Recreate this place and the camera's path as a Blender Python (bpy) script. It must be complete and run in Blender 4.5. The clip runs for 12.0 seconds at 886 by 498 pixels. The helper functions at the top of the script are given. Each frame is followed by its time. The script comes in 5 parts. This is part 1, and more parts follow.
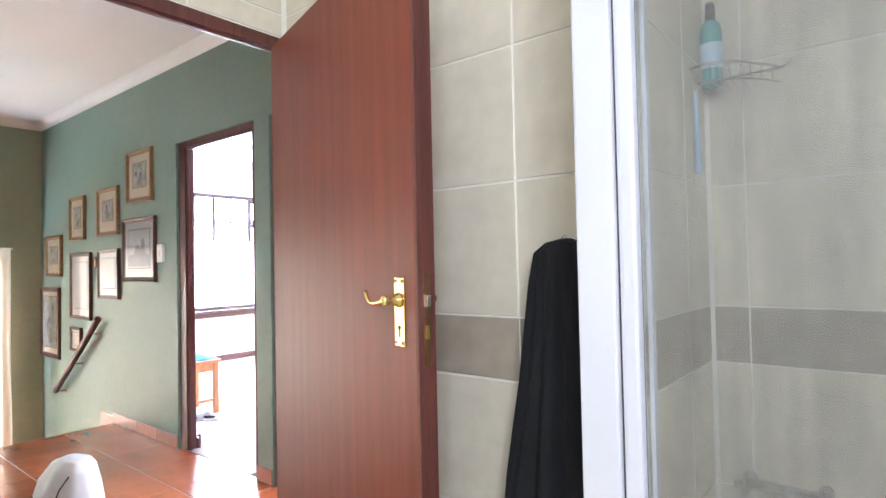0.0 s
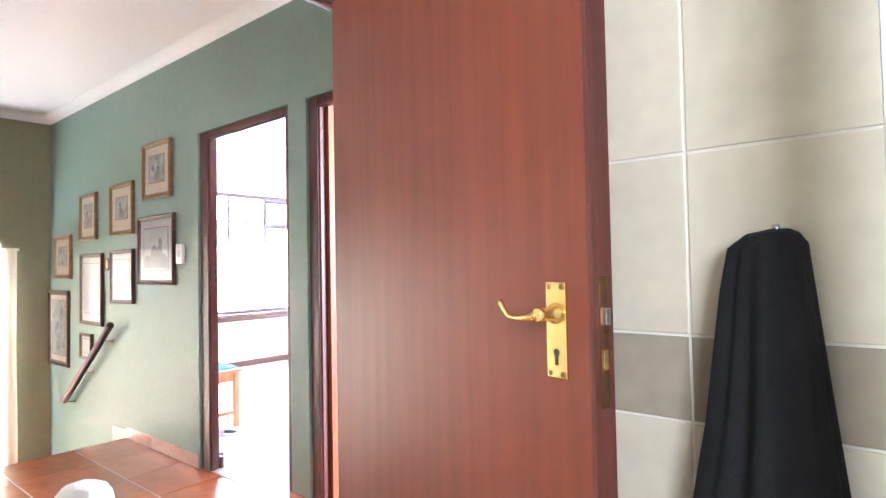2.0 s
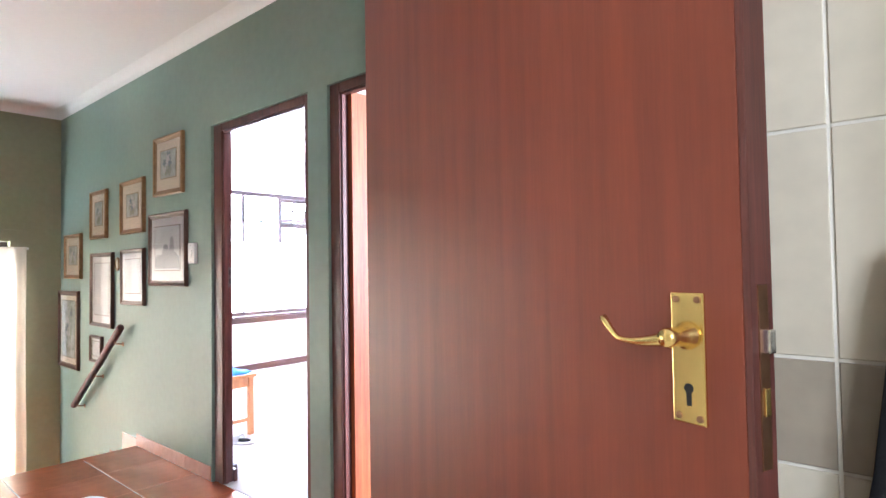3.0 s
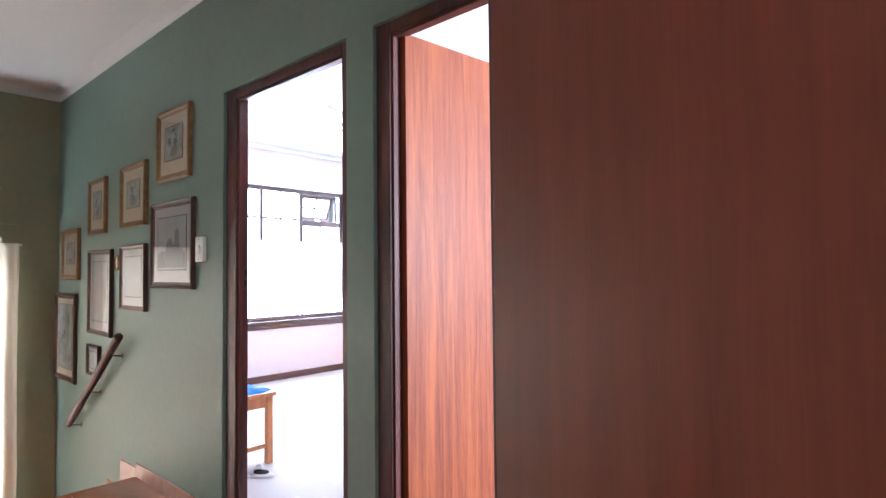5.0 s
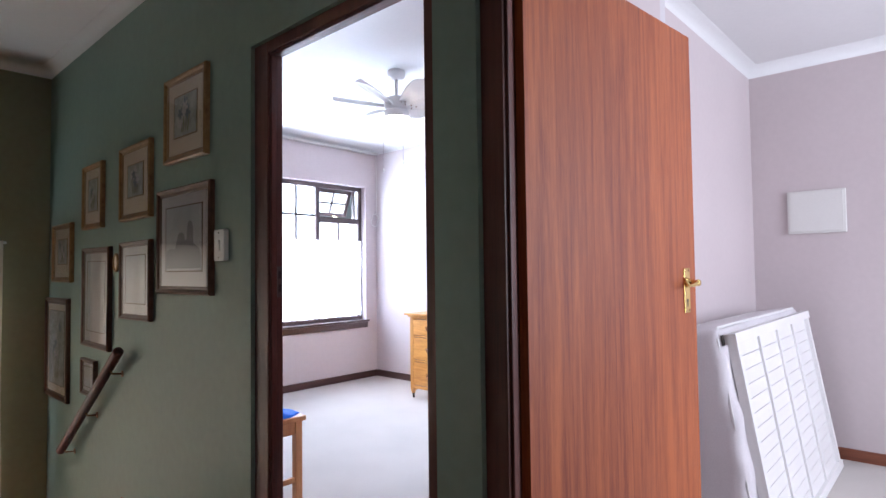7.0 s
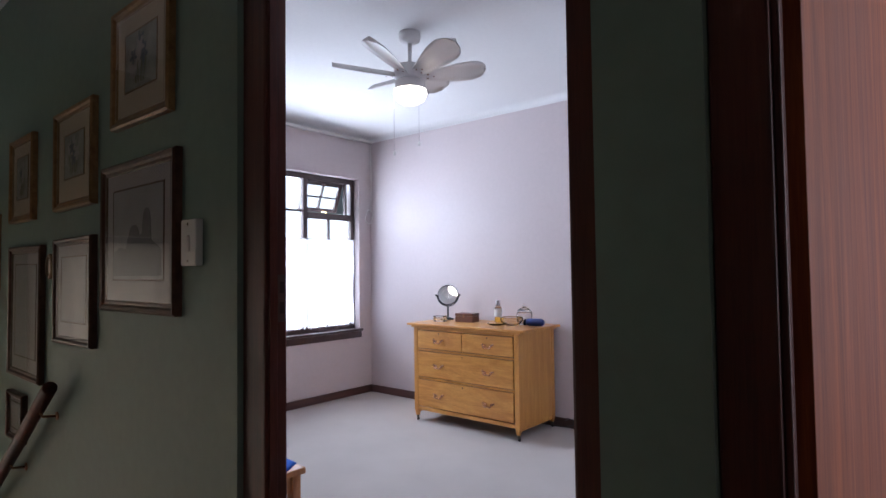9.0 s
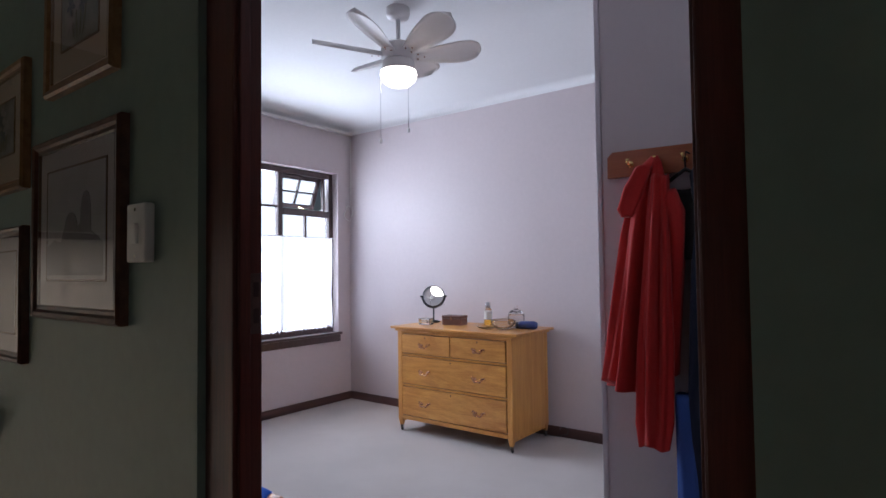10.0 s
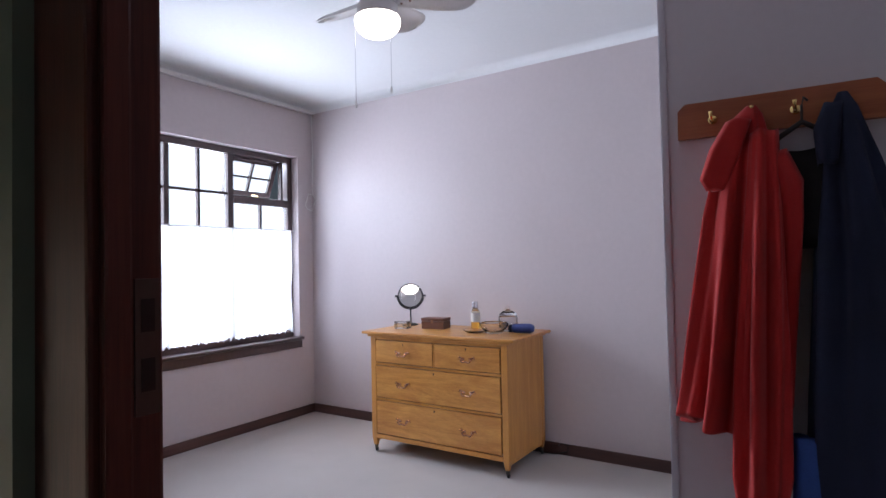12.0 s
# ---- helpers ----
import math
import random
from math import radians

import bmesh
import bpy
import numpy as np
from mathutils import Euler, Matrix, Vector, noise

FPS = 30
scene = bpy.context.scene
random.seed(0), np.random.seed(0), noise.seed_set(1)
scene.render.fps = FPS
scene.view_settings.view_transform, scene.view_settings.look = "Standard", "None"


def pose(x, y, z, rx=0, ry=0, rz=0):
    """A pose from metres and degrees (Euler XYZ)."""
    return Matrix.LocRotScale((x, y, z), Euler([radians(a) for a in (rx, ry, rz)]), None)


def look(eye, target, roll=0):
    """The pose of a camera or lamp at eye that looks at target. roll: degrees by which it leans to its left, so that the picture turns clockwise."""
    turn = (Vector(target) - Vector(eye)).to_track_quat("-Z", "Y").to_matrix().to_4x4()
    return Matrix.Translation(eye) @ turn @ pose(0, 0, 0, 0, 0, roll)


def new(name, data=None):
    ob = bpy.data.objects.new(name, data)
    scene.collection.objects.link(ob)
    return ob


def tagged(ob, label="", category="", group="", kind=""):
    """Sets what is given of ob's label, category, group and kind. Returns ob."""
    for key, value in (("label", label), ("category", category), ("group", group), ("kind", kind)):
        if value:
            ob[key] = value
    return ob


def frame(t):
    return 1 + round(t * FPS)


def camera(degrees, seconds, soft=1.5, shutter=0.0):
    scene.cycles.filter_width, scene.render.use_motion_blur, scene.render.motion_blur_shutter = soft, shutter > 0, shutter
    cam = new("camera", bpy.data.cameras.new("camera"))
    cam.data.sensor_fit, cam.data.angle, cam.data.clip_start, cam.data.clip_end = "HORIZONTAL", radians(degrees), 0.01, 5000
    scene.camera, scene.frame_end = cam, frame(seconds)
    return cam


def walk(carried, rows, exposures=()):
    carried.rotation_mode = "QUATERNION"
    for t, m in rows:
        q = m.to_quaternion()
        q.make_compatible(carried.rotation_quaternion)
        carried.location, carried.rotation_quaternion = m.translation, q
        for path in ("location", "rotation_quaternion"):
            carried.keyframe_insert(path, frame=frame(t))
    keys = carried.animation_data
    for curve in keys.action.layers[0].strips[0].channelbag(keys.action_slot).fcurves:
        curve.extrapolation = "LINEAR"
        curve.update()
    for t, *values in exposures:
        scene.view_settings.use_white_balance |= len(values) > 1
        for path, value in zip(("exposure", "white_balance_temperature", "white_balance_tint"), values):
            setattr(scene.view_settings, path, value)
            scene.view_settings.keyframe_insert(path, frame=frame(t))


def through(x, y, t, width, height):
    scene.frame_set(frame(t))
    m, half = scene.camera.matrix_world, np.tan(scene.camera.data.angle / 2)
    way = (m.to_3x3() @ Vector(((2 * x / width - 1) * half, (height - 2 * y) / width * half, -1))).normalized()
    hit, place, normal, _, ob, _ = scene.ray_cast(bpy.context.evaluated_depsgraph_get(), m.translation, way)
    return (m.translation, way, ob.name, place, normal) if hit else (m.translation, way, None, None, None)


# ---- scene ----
cam = camera(75.9, 12.0)
PATH = [
    (0, (0.248, -0.096, 1.23), (-1.012, 1.456, 1.276), -1.2),
    (0.5, (0.129, -0.052, 1.227), (-1.139, 1.493, 1.28), -1.1),
    (1, (0.021, -0.036, 1.227), (-1.246, 1.511, 1.282), -1.1),
    (1.5, (-0.09, -0.02, 1.228), (-1.358, 1.526, 1.285), -1.1),
    (2, (-0.187, 0.01, 1.228), (-1.458, 1.553, 1.285), -1.1),
    (2.5, (-0.296, 0.051, 1.234), (-1.58, 1.583, 1.292), -1.0),
    (3, (-0.406, 0.129, 1.234), (-1.71, 1.645, 1.293), -0.9),
    (3.5, (-0.512, 0.216, 1.22), (-1.838, 1.711, 1.288), -0.6),
    (3.7, (-0.567, 0.253, 1.219), (-1.902, 1.742, 1.287), -0.6),
    (5.5, (-1.173, 0.537, 1.218), (-2.52, 2.013, 1.292), -0.6),
    (6, (-1.323, 0.591, 1.22), (-2.673, 2.065, 1.291), -0.7),
    (6.5, (-1.489, 0.638, 1.225), (-2.836, 2.115, 1.297), -0.7),
    (7, (-1.644, 0.677, 1.226), (-2.988, 2.156, 1.298), -0.7),
    (7.2, (-1.702, 0.696, 1.226), (-3.044, 2.177, 1.299), -0.7),
    (9, (-2.322, 1.02, 1.253), (-3.605, 2.553, 1.325), -0.7),
    (9.5, (-2.461, 1.104, 1.253), (-3.712, 2.663, 1.326), -0.7),
    (10, (-2.578, 1.191, 1.248), (-3.792, 2.778, 1.32), -0.7),
    (10.5, (-2.712, 1.305, 1.26), (-3.888, 2.922, 1.32), -0.8),
    (11, (-2.82, 1.381, 1.267), (-3.959, 3.024, 1.318), -1.1),
    (11.5, (-2.948, 1.479, 1.262), (-4.063, 3.138, 1.31), -1.1),
    (12, (-3.048, 1.571, 1.252), (-4.144, 3.243, 1.305), -1.2),
]
EXPOSURES = [(0.0, 0.7, 5350, 12), (2.0, 1.1, 5350, 12), (2.5, 0.9, 5350, 12), (3.5, 0.5, 5300, 12), (5.5, -0.55, 5300, 12), (6.0, -0.75, 5400, 12), (7.0, -1.6, 5500, 12), (9.0, -2.78, 5650, 14), (10.5, -3.08, 5700, 15), (12.0, -2.95, 5750, 15)]
walk(cam, [(t, look(eye, target, roll)) for t, eye, target, roll in PATH], EXPOSURES)

# ---- world, sun and window light ----
world = bpy.data.worlds.new("sky")
scene.world = world
world.use_nodes = True
wn = world.node_tree
sky = wn.nodes.new("ShaderNodeTexSky")
sky.sky_type, sky.sun_disc = "NISHITA", False
sky.sun_elevation, sky.sun_rotation = radians(50), radians(200)
sky.air_density, sky.dust_density = 1.2, 4.0
wn.links.new(sky.outputs[0], wn.nodes["Background"].inputs[0])
wn.nodes["Background"].inputs[1].default_value = 0.15

sun = new("sun", bpy.data.lights.new("sun", "SUN"))
sun.data.energy, sun.data.angle, sun.data.color = 0.8, radians(20), (1.0, 0.96, 0.9)
sun.matrix_world = look((0, 0, 20), (2.5, 9.5, 0))


def window_light(name, eye, target, w, h, watts, color=(0.9, 0.95, 1.0), spread=180):
    """Sky light that enters by a window's opening."""
    ob = new(name, bpy.data.lights.new(name, "AREA"))
    ob.data.shape, ob.data.size, ob.data.size_y = "RECTANGLE", w, h
    ob.data.energy, ob.data.color, ob.data.spread = watts, color, radians(spread)
    ob.matrix_world = look(eye, target)
    return ob


window_light("bedroom_window_light", (-7.0, 4.12, 1.5), (-4.0, 4.12, 1.5), 1.9, 1.7, 1450, spread=155)
window_light("stair_window_light", (-6.72, -0.15, 0.15), (-4.0, -0.15, 0.0), 2.9, 2.4, 390, (0.97, 0.98, 0.95))
window_light("study_window_light", (0.75, 3.6, 1.5), (-2.0, 3.6, 1.2), 1.8, 1.4, 265, (1.0, 0.97, 0.96))
window_light("bathroom_window_light", (0.97, -0.80, 1.72), (-0.9, 0.7, 1.2), 0.95, 0.9, 34, (1.0, 0.98, 0.94))


# ---- materials ----
def material(name, color, rough=0.6, metal=0.0, fine=60.0, coarse=3.0, vary=0.08, bump=0.1, depth=0.002, coat=0.0,
             stretch=(1, 1, 1), sheen=0.0, random_vary=0.0):
    """A base colour varied at two scales, with a fine relief."""
    m = bpy.data.materials.new(name)
    m.use_nodes = True
    nt = m.node_tree
    b = nt.nodes["Principled BSDF"]
    b.inputs["Roughness"].default_value, b.inputs["Metallic"].default_value = rough, metal
    b.inputs["Coat Weight"].default_value, b.inputs["Sheen Weight"].default_value = coat, sheen
    b.inputs["Coat Roughness"].default_value = 0.15
    co = nt.nodes.new("ShaderNodeTexCoord")
    mp = nt.nodes.new("ShaderNodeMapping")
    mp.inputs["Scale"].default_value = stretch
    nt.links.new(co.outputs["Object"], mp.inputs["Vector"])
    n1, n2 = nt.nodes.new("ShaderNodeTexNoise"), nt.nodes.new("ShaderNodeTexNoise")
    n1.inputs["Scale"].default_value, n2.inputs["Scale"].default_value = coarse, fine
    n1.inputs["Detail"].default_value, n2.inputs["Detail"].default_value = 5, 4
    for n in (n1, n2):
        nt.links.new(mp.outputs[0], n.inputs["Vector"])
    mix = nt.nodes.new("ShaderNodeMath")
    mix.operation = "MULTIPLY_ADD"
    mix.inputs[1].default_value = 0.55
    nt.links.new(n1.outputs["Fac"], mix.inputs[0])
    half = nt.nodes.new("ShaderNodeMath")
    half.operation = "MULTIPLY"
    half.inputs[1].default_value = 0.45
    nt.links.new(n2.outputs["Fac"], half.inputs[0])
    nt.links.new(half.outputs[0], mix.inputs[2])
    ramp = nt.nodes.new("ShaderNodeValToRGB")
    ramp.color_ramp.elements[0].position, ramp.color_ramp.elements[1].position = 0.3, 0.7
    ramp.color_ramp.elements[0].color = (*[c * (1 - vary) for c in color], 1)
    ramp.color_ramp.elements[1].color = (*[min(1, c * (1 + vary)) for c in color], 1)
    nt.links.new(mix.outputs[0], ramp.inputs[0])
    out = ramp.outputs[0]
    if random_vary:
        info, hsv = nt.nodes.new("ShaderNodeObjectInfo"), nt.nodes.new("ShaderNodeHueSaturation")
        rng = nt.nodes.new("ShaderNodeMapRange")
        rng.inputs["To Min"].default_value, rng.inputs["To Max"].default_value = 1 - random_vary, 1 + random_vary
        nt.links.new(info.outputs["Random"], rng.inputs["Value"])
        nt.links.new(rng.outputs[0], hsv.inputs["Value"])
        nt.links.new(out, hsv.inputs["Color"])
        out = hsv.outputs[0]
    nt.links.new(out, b.inputs["Base Color"])
    if bump:
        bp = nt.nodes.new("ShaderNodeBump")
        bp.inputs["Strength"].default_value, bp.inputs["Distance"].default_value = bump, depth
        nt.links.new(n2.outputs["Fac"], bp.inputs["Height"])
        nt.links.new(bp.outputs[0], b.inputs["Normal"])
    return m


def wood(name, light, dark, rough=0.35, grain=28.0, along=(1, 1, 0.04), coat=0.25, contrast=0.5, warp=0.25):
    """Polished timber: ribbon stripes and fine pores that run along one axis."""
    m = bpy.data.materials.new(name)
    m.use_nodes = True
    nt = m.node_tree
    b = nt.nodes["Principled BSDF"]
    b.inputs["Coat Weight"].default_value, b.inputs["Coat Roughness"].default_value = coat, 0.22
    co, mp = nt.nodes.new("ShaderNodeTexCoord"), nt.nodes.new("ShaderNodeMapping")
    mp.inputs["Scale"].default_value = along
    nt.links.new(co.outputs["Object"], mp.inputs["Vector"])
    stripes, pores, patches = (nt.nodes.new("ShaderNodeTexNoise") for _ in range(3))
    for n, s, d in ((stripes, grain, 3), (pores, grain * 9, 3), (patches, 2.2, 2)):
        n.inputs["Scale"].default_value, n.inputs["Detail"].default_value = s, d
        n.inputs["Distortion"].default_value = warp
        nt.links.new(mp.outputs[0], n.inputs["Vector"])
    a1, a2 = nt.nodes.new("ShaderNodeMath"), nt.nodes.new("ShaderNodeMath")
    a1.operation = a2.operation = "MULTIPLY_ADD"
    a1.inputs[1].default_value, a2.inputs[1].default_value = 0.28, 0.5
    p0 = nt.nodes.new("ShaderNodeMath")
    p0.operation = "MULTIPLY"
    p0.inputs[1].default_value = 0.22
    nt.links.new(patches.outputs["Fac"], p0.inputs[0])
    nt.links.new(pores.outputs["Fac"], a1.inputs[0])
    nt.links.new(p0.outputs[0], a1.inputs[2])
    nt.links.new(stripes.outputs["Fac"], a2.inputs[0])
    nt.links.new(a1.outputs[0], a2.inputs[2])
    ramp = nt.nodes.new("ShaderNodeValToRGB")
    ramp.color_ramp.elements[0].position, ramp.color_ramp.elements[1].position = 0.5 - 0.25 * contrast, 0.5 + 0.25 * contrast
    ramp.color_ramp.elements[0].color, ramp.color_ramp.elements[1].color = (*dark, 1), (*light, 1)
    nt.links.new(a2.outputs[0], ramp.inputs[0])
    nt.links.new(ramp.outputs[0], b.inputs["Base Color"])
    rr = nt.nodes.new("ShaderNodeMapRange")
    rr.inputs["To Min"].default_value, rr.inputs["To Max"].default_value = rough - 0.06, rough + 0.12
    nt.links.new(patches.outputs["Fac"], rr.inputs["Value"])
    nt.links.new(rr.outputs[0], b.inputs["Roughness"])
    bp = nt.nodes.new("ShaderNodeBump")
    bp.inputs["Strength"].default_value, bp.inputs["Distance"].default_value = 0.12, 0.001
    nt.links.new(pores.outputs["Fac"], bp.inputs["Height"])
    nt.links.new(bp.outputs[0], b.inputs["Normal"])
    return m


def clear(name, color=(0.95, 0.98, 0.97), rough=0.0, ior=1.45):
    m = bpy.data.materials.new(name)
    m.use_nodes = True
    b = m.node_tree.nodes["Principled BSDF"]
    b.inputs["Base Color"].default_value = (*color, 1)
    b.inputs["Transmission Weight"].default_value = 1.0
    b.inputs["Roughness"].default_value, b.inputs["IOR"].default_value = rough, ior
    return m


def sheer(name, color, through=0.5, opaque=0.8):
    """Thin cloth that lets light through."""
    m = bpy.data.materials.new(name)
    m.use_nodes = True
    nt = m.node_tree
    nt.nodes.remove(nt.nodes["Principled BSDF"])
    d, t, x = (nt.nodes.new(k) for k in ("ShaderNodeBsdfDiffuse", "ShaderNodeBsdfTranslucent", "ShaderNodeBsdfTransparent"))
    mix, mix2 = nt.nodes.new("ShaderNodeMixShader"), nt.nodes.new("ShaderNodeMixShader")
    weave, rng = nt.nodes.new("ShaderNodeTexNoise"), nt.nodes.new("ShaderNodeMapRange")
    weave.inputs["Scale"].default_value = 40
    nt.links.new(weave.outputs["Fac"], rng.inputs["Value"])
    rng.inputs["To Min"].default_value, rng.inputs["To Max"].default_value = opaque - 0.1, min(1, opaque + 0.1)
    for n in (d, t):
        n.inputs["Color"].default_value = (*color, 1)
    mix.inputs[0].default_value = through
    nt.links.new(d.outputs[0], mix.inputs[1])
    nt.links.new(t.outputs[0], mix.inputs[2])
    nt.links.new(rng.outputs[0], mix2.inputs[0])
    nt.links.new(x.outputs[0], mix2.inputs[1])
    nt.links.new(mix.outputs[0], mix2.inputs[2])
    nt.links.new(mix2.outputs[0], nt.nodes["Material Output"].inputs["Surface"])
    return m


def glow(name, color, strength):
    m = bpy.data.materials.new(name)
    m.use_nodes = True
    b = m.node_tree.nodes["Principled BSDF"]
    b.inputs["Base Color"].default_value = (*color, 1)
    b.inputs["Emission Color"].default_value, b.inputs["Emission Strength"].default_value = (*color, 1), strength
    return m


GREEN = material("green_wall_paint", (0.190, 0.255, 0.212), 0.5, fine=22, coarse=1.6, vary=0.09, bump=0.16, depth=0.004)
# the green wall made yellower and paler: warm curtain light put into the colour
GREEN_WARM_LIT = material("green_wall_warm_lit", (0.30, 0.295, 0.185), 0.5, fine=22, coarse=1.6, vary=0.09, bump=0.16, depth=0.004)
LILAC = material("pale_wall_paint", (0.60, 0.53, 0.535), 0.38, fine=30, coarse=1.5, vary=0.04, bump=0.12, depth=0.003)
WHITE_PAINT = material("white_ceiling_paint", (0.80, 0.80, 0.80), 0.8, fine=40, coarse=1.2, vary=0.025, bump=0.08)
PANEL = material("white_melamine", (0.66, 0.64, 0.66), 0.45, fine=50, coarse=1.0, vary=0.03, bump=0.04)
CARPET = material("beige_carpet", (0.50, 0.46, 0.43), 0.97, fine=420, coarse=2.0, vary=0.13, bump=0.5, depth=0.004, sheen=0.2)
TERRACOTTA = material("glazed_terracotta", (0.42, 0.12, 0.045), 0.16, fine=14, coarse=4, vary=0.22, bump=0.05, coat=0.3, random_vary=0.12)
TERRACOTTA_DULL = material("terracotta_skirting", (0.44, 0.20, 0.14), 0.25, fine=20, coarse=5, vary=0.16, bump=0.05, random_vary=0.1)
GROUT = material("pale_grout", (0.48, 0.42, 0.36), 0.9, fine=120, vary=0.12, bump=0.2)
WALL_TILE = material("stone_look_tile", (0.66, 0.60, 0.465), 0.28, fine=16, coarse=3.2, vary=0.12, bump=0.05, random_vary=0.035)
BAND_TILE = material("taupe_border_tile", (0.36, 0.31, 0.235), 0.34, fine=14, coarse=4, vary=0.2, bump=0.2, depth=0.003, random_vary=0.05)
TILE_GROUT = material("cream_grout", (0.80, 0.77, 0.68), 0.9, fine=150, vary=0.06, bump=0.15)
DOOR_RED = wood("red_varnished_sapele", (0.215, 0.045, 0.017), (0.125, 0.025, 0.0115), 0.48, 30, coat=0.05, contrast=0.8)
DOOR_ORANGE = wood("ribbon_striped_sapele", (0.45, 0.122, 0.031), (0.20, 0.038, 0.0115), 0.50, 40, coat=0.04, contrast=0.5, warp=0.9)
FRAME_WOOD = wood("dark_red_varnished_frame", (0.13, 0.035, 0.024), (0.055, 0.015, 0.012), 0.44, 40, coat=0.08)
SKIRT_WOOD = wood("dark_stained_skirting", (0.085, 0.035, 0.028), (0.04, 0.016, 0.014), 0.4, 40, (0.04, 0.04, 1))
SKIRT_RED = wood("red_brown_skirting", (0.26, 0.085, 0.04), (0.15, 0.045, 0.022), 0.4, 40, (0.04, 0.04, 1))
WINDOW_WOOD = wood("dark_brown_window_paint", (0.05, 0.025, 0.024), (0.028, 0.014, 0.014), 0.35, 40)
OAK = wood("honey_oak", (0.68, 0.34, 0.075), (0.46, 0.185, 0.034), 0.33, 11, (0.16, 1, 1), 0.35, 0.42, 2.6)
OAK_UP = wood("honey_oak_upright", (0.66, 0.33, 0.075), (0.47, 0.19, 0.036), 0.34, 26, (1, 1, 0.07), 0.3, 0.6, 0.6)
PINE = wood("orange_pine", (0.60, 0.27, 0.09), (0.42, 0.16, 0.05), 0.4, 26, (1, 1, 0.08))
BOARD_WOOD = wood("reddish_hook_board", (0.40, 0.135, 0.045), (0.27, 0.075, 0.026), 0.4, 36, (0.06, 1, 1))
BOX_WOOD = wood("dark_walnut", (0.16, 0.06, 0.035), (0.08, 0.028, 0.018), 0.4, 40, (0.1, 1, 1))
GILT = wood("gilded_moulding", (0.36, 0.20, 0.075), (0.20, 0.095, 0.035), 0.3, 40, (1, 1, 1))
DARK_MOULD = wood("dark_brown_moulding", (0.15, 0.065, 0.035), (0.075, 0.03, 0.018), 0.3, 40, (1, 1, 1))
BRASS = material("polished_brass", (0.78, 0.58, 0.22), 0.22, 1.0, fine=90, vary=0.08, bump=0.02)
OLD_BRASS = material("dull_bronze", (0.30, 0.165, 0.10), 0.42, 1.0, fine=90, vary=0.15, bump=0.05)
CHROME = material("chrome", (0.72, 0.72, 0.74), 0.12, 1.0, fine=80, vary=0.03, bump=0.0)
STEEL_DARK = material("dark_steel", (0.10, 0.09, 0.085), 0.35, 0.9, fine=90, vary=0.1, bump=0.03)
BLACK_METAL = material("black_metal", (0.02, 0.02, 0.022), 0.4, 0.3, fine=90, vary=0.1, bump=0.02)
ALUMINIUM = material("white_powder_coat", (0.62, 0.62, 0.66), 0.4, fine=120, vary=0.02, bump=0.02)
PLASTIC = material("white_plastic", (0.74, 0.73, 0.70), 0.4, fine=100, vary=0.03, bump=0.02)
FAN_WHITE = material("white_lacquer", (0.76, 0.74, 0.73), 0.35, fine=70, vary=0.03, bump=0.02)
BED_WHITE = material("white_bed_enamel", (0.80, 0.79, 0.78), 0.4, fine=70, vary=0.04, bump=0.03)
MATTRESS = material("white_ticking", (0.66, 0.63, 0.65), 0.9, fine=160, coarse=5, vary=0.07, bump=0.3)
BLACK_CLOTH = material("black_terry", (0.007, 0.007, 0.008), 0.97, fine=320, coarse=8, vary=0.4, bump=0.6, depth=0.003, sheen=0.0)
RED_CLOTH = material("red_fleece", (0.42, 0.015, 0.012), 0.95, fine=300, coarse=8, vary=0.14, bump=0.5, depth=0.002, sheen=0.15)
NAVY_CLOTH = material("navy_denim", (0.010, 0.016, 0.042), 0.9, fine=420, coarse=6, vary=0.3, bump=0.4)
BLUE_CLOTH = material("blue_cotton", (0.030, 0.080, 0.30), 0.9, fine=380, coarse=6, vary=0.25, bump=0.4)
BRIGHT_BLUE = material("bright_blue_cloth", (0.01, 0.12, 0.62), 0.85, fine=320, vary=0.15, bump=0.3)
WHITE_CLOTH = material("white_cotton", (0.80, 0.79, 0.78), 0.95, fine=300, coarse=7, vary=0.05, bump=0.4)
CREAM_SHEER = sheer("cream_curtain_cloth", (0.86, 0.77, 0.66), 0.5, 0.95)
WHITE_SHEER = sheer("white_voile", (0.85, 0.84, 0.87), 0.4, 0.64)
MOUNT = material("cream_picture_mount", (0.66, 0.54, 0.42), 0.8, fine=150, vary=0.05, bump=0.05)
MOUNT_GREY = material("grey_picture_mount", (0.52, 0.47, 0.47), 0.8, fine=150, vary=0.05, bump=0.05)
PRINT = material("faded_colour_print", (0.36, 0.36, 0.33), 0.7, fine=26, coarse=9, vary=0.55, bump=0.0)
PRINT_GREY = material("pale_pencil_print", (0.46, 0.44, 0.45), 0.7, fine=12, coarse=4, vary=0.16, bump=0.0)
INK = material("grey_ink", (0.26, 0.25, 0.26), 0.8, fine=40, vary=0.2, bump=0.0)
FLOWER = material("dull_blue_ink", (0.16, 0.19, 0.24), 0.8, fine=60, vary=0.3, bump=0.0)
LEAF_INK = material("olive_ink", (0.22, 0.22, 0.12), 0.8, fine=60, vary=0.3, bump=0.0)
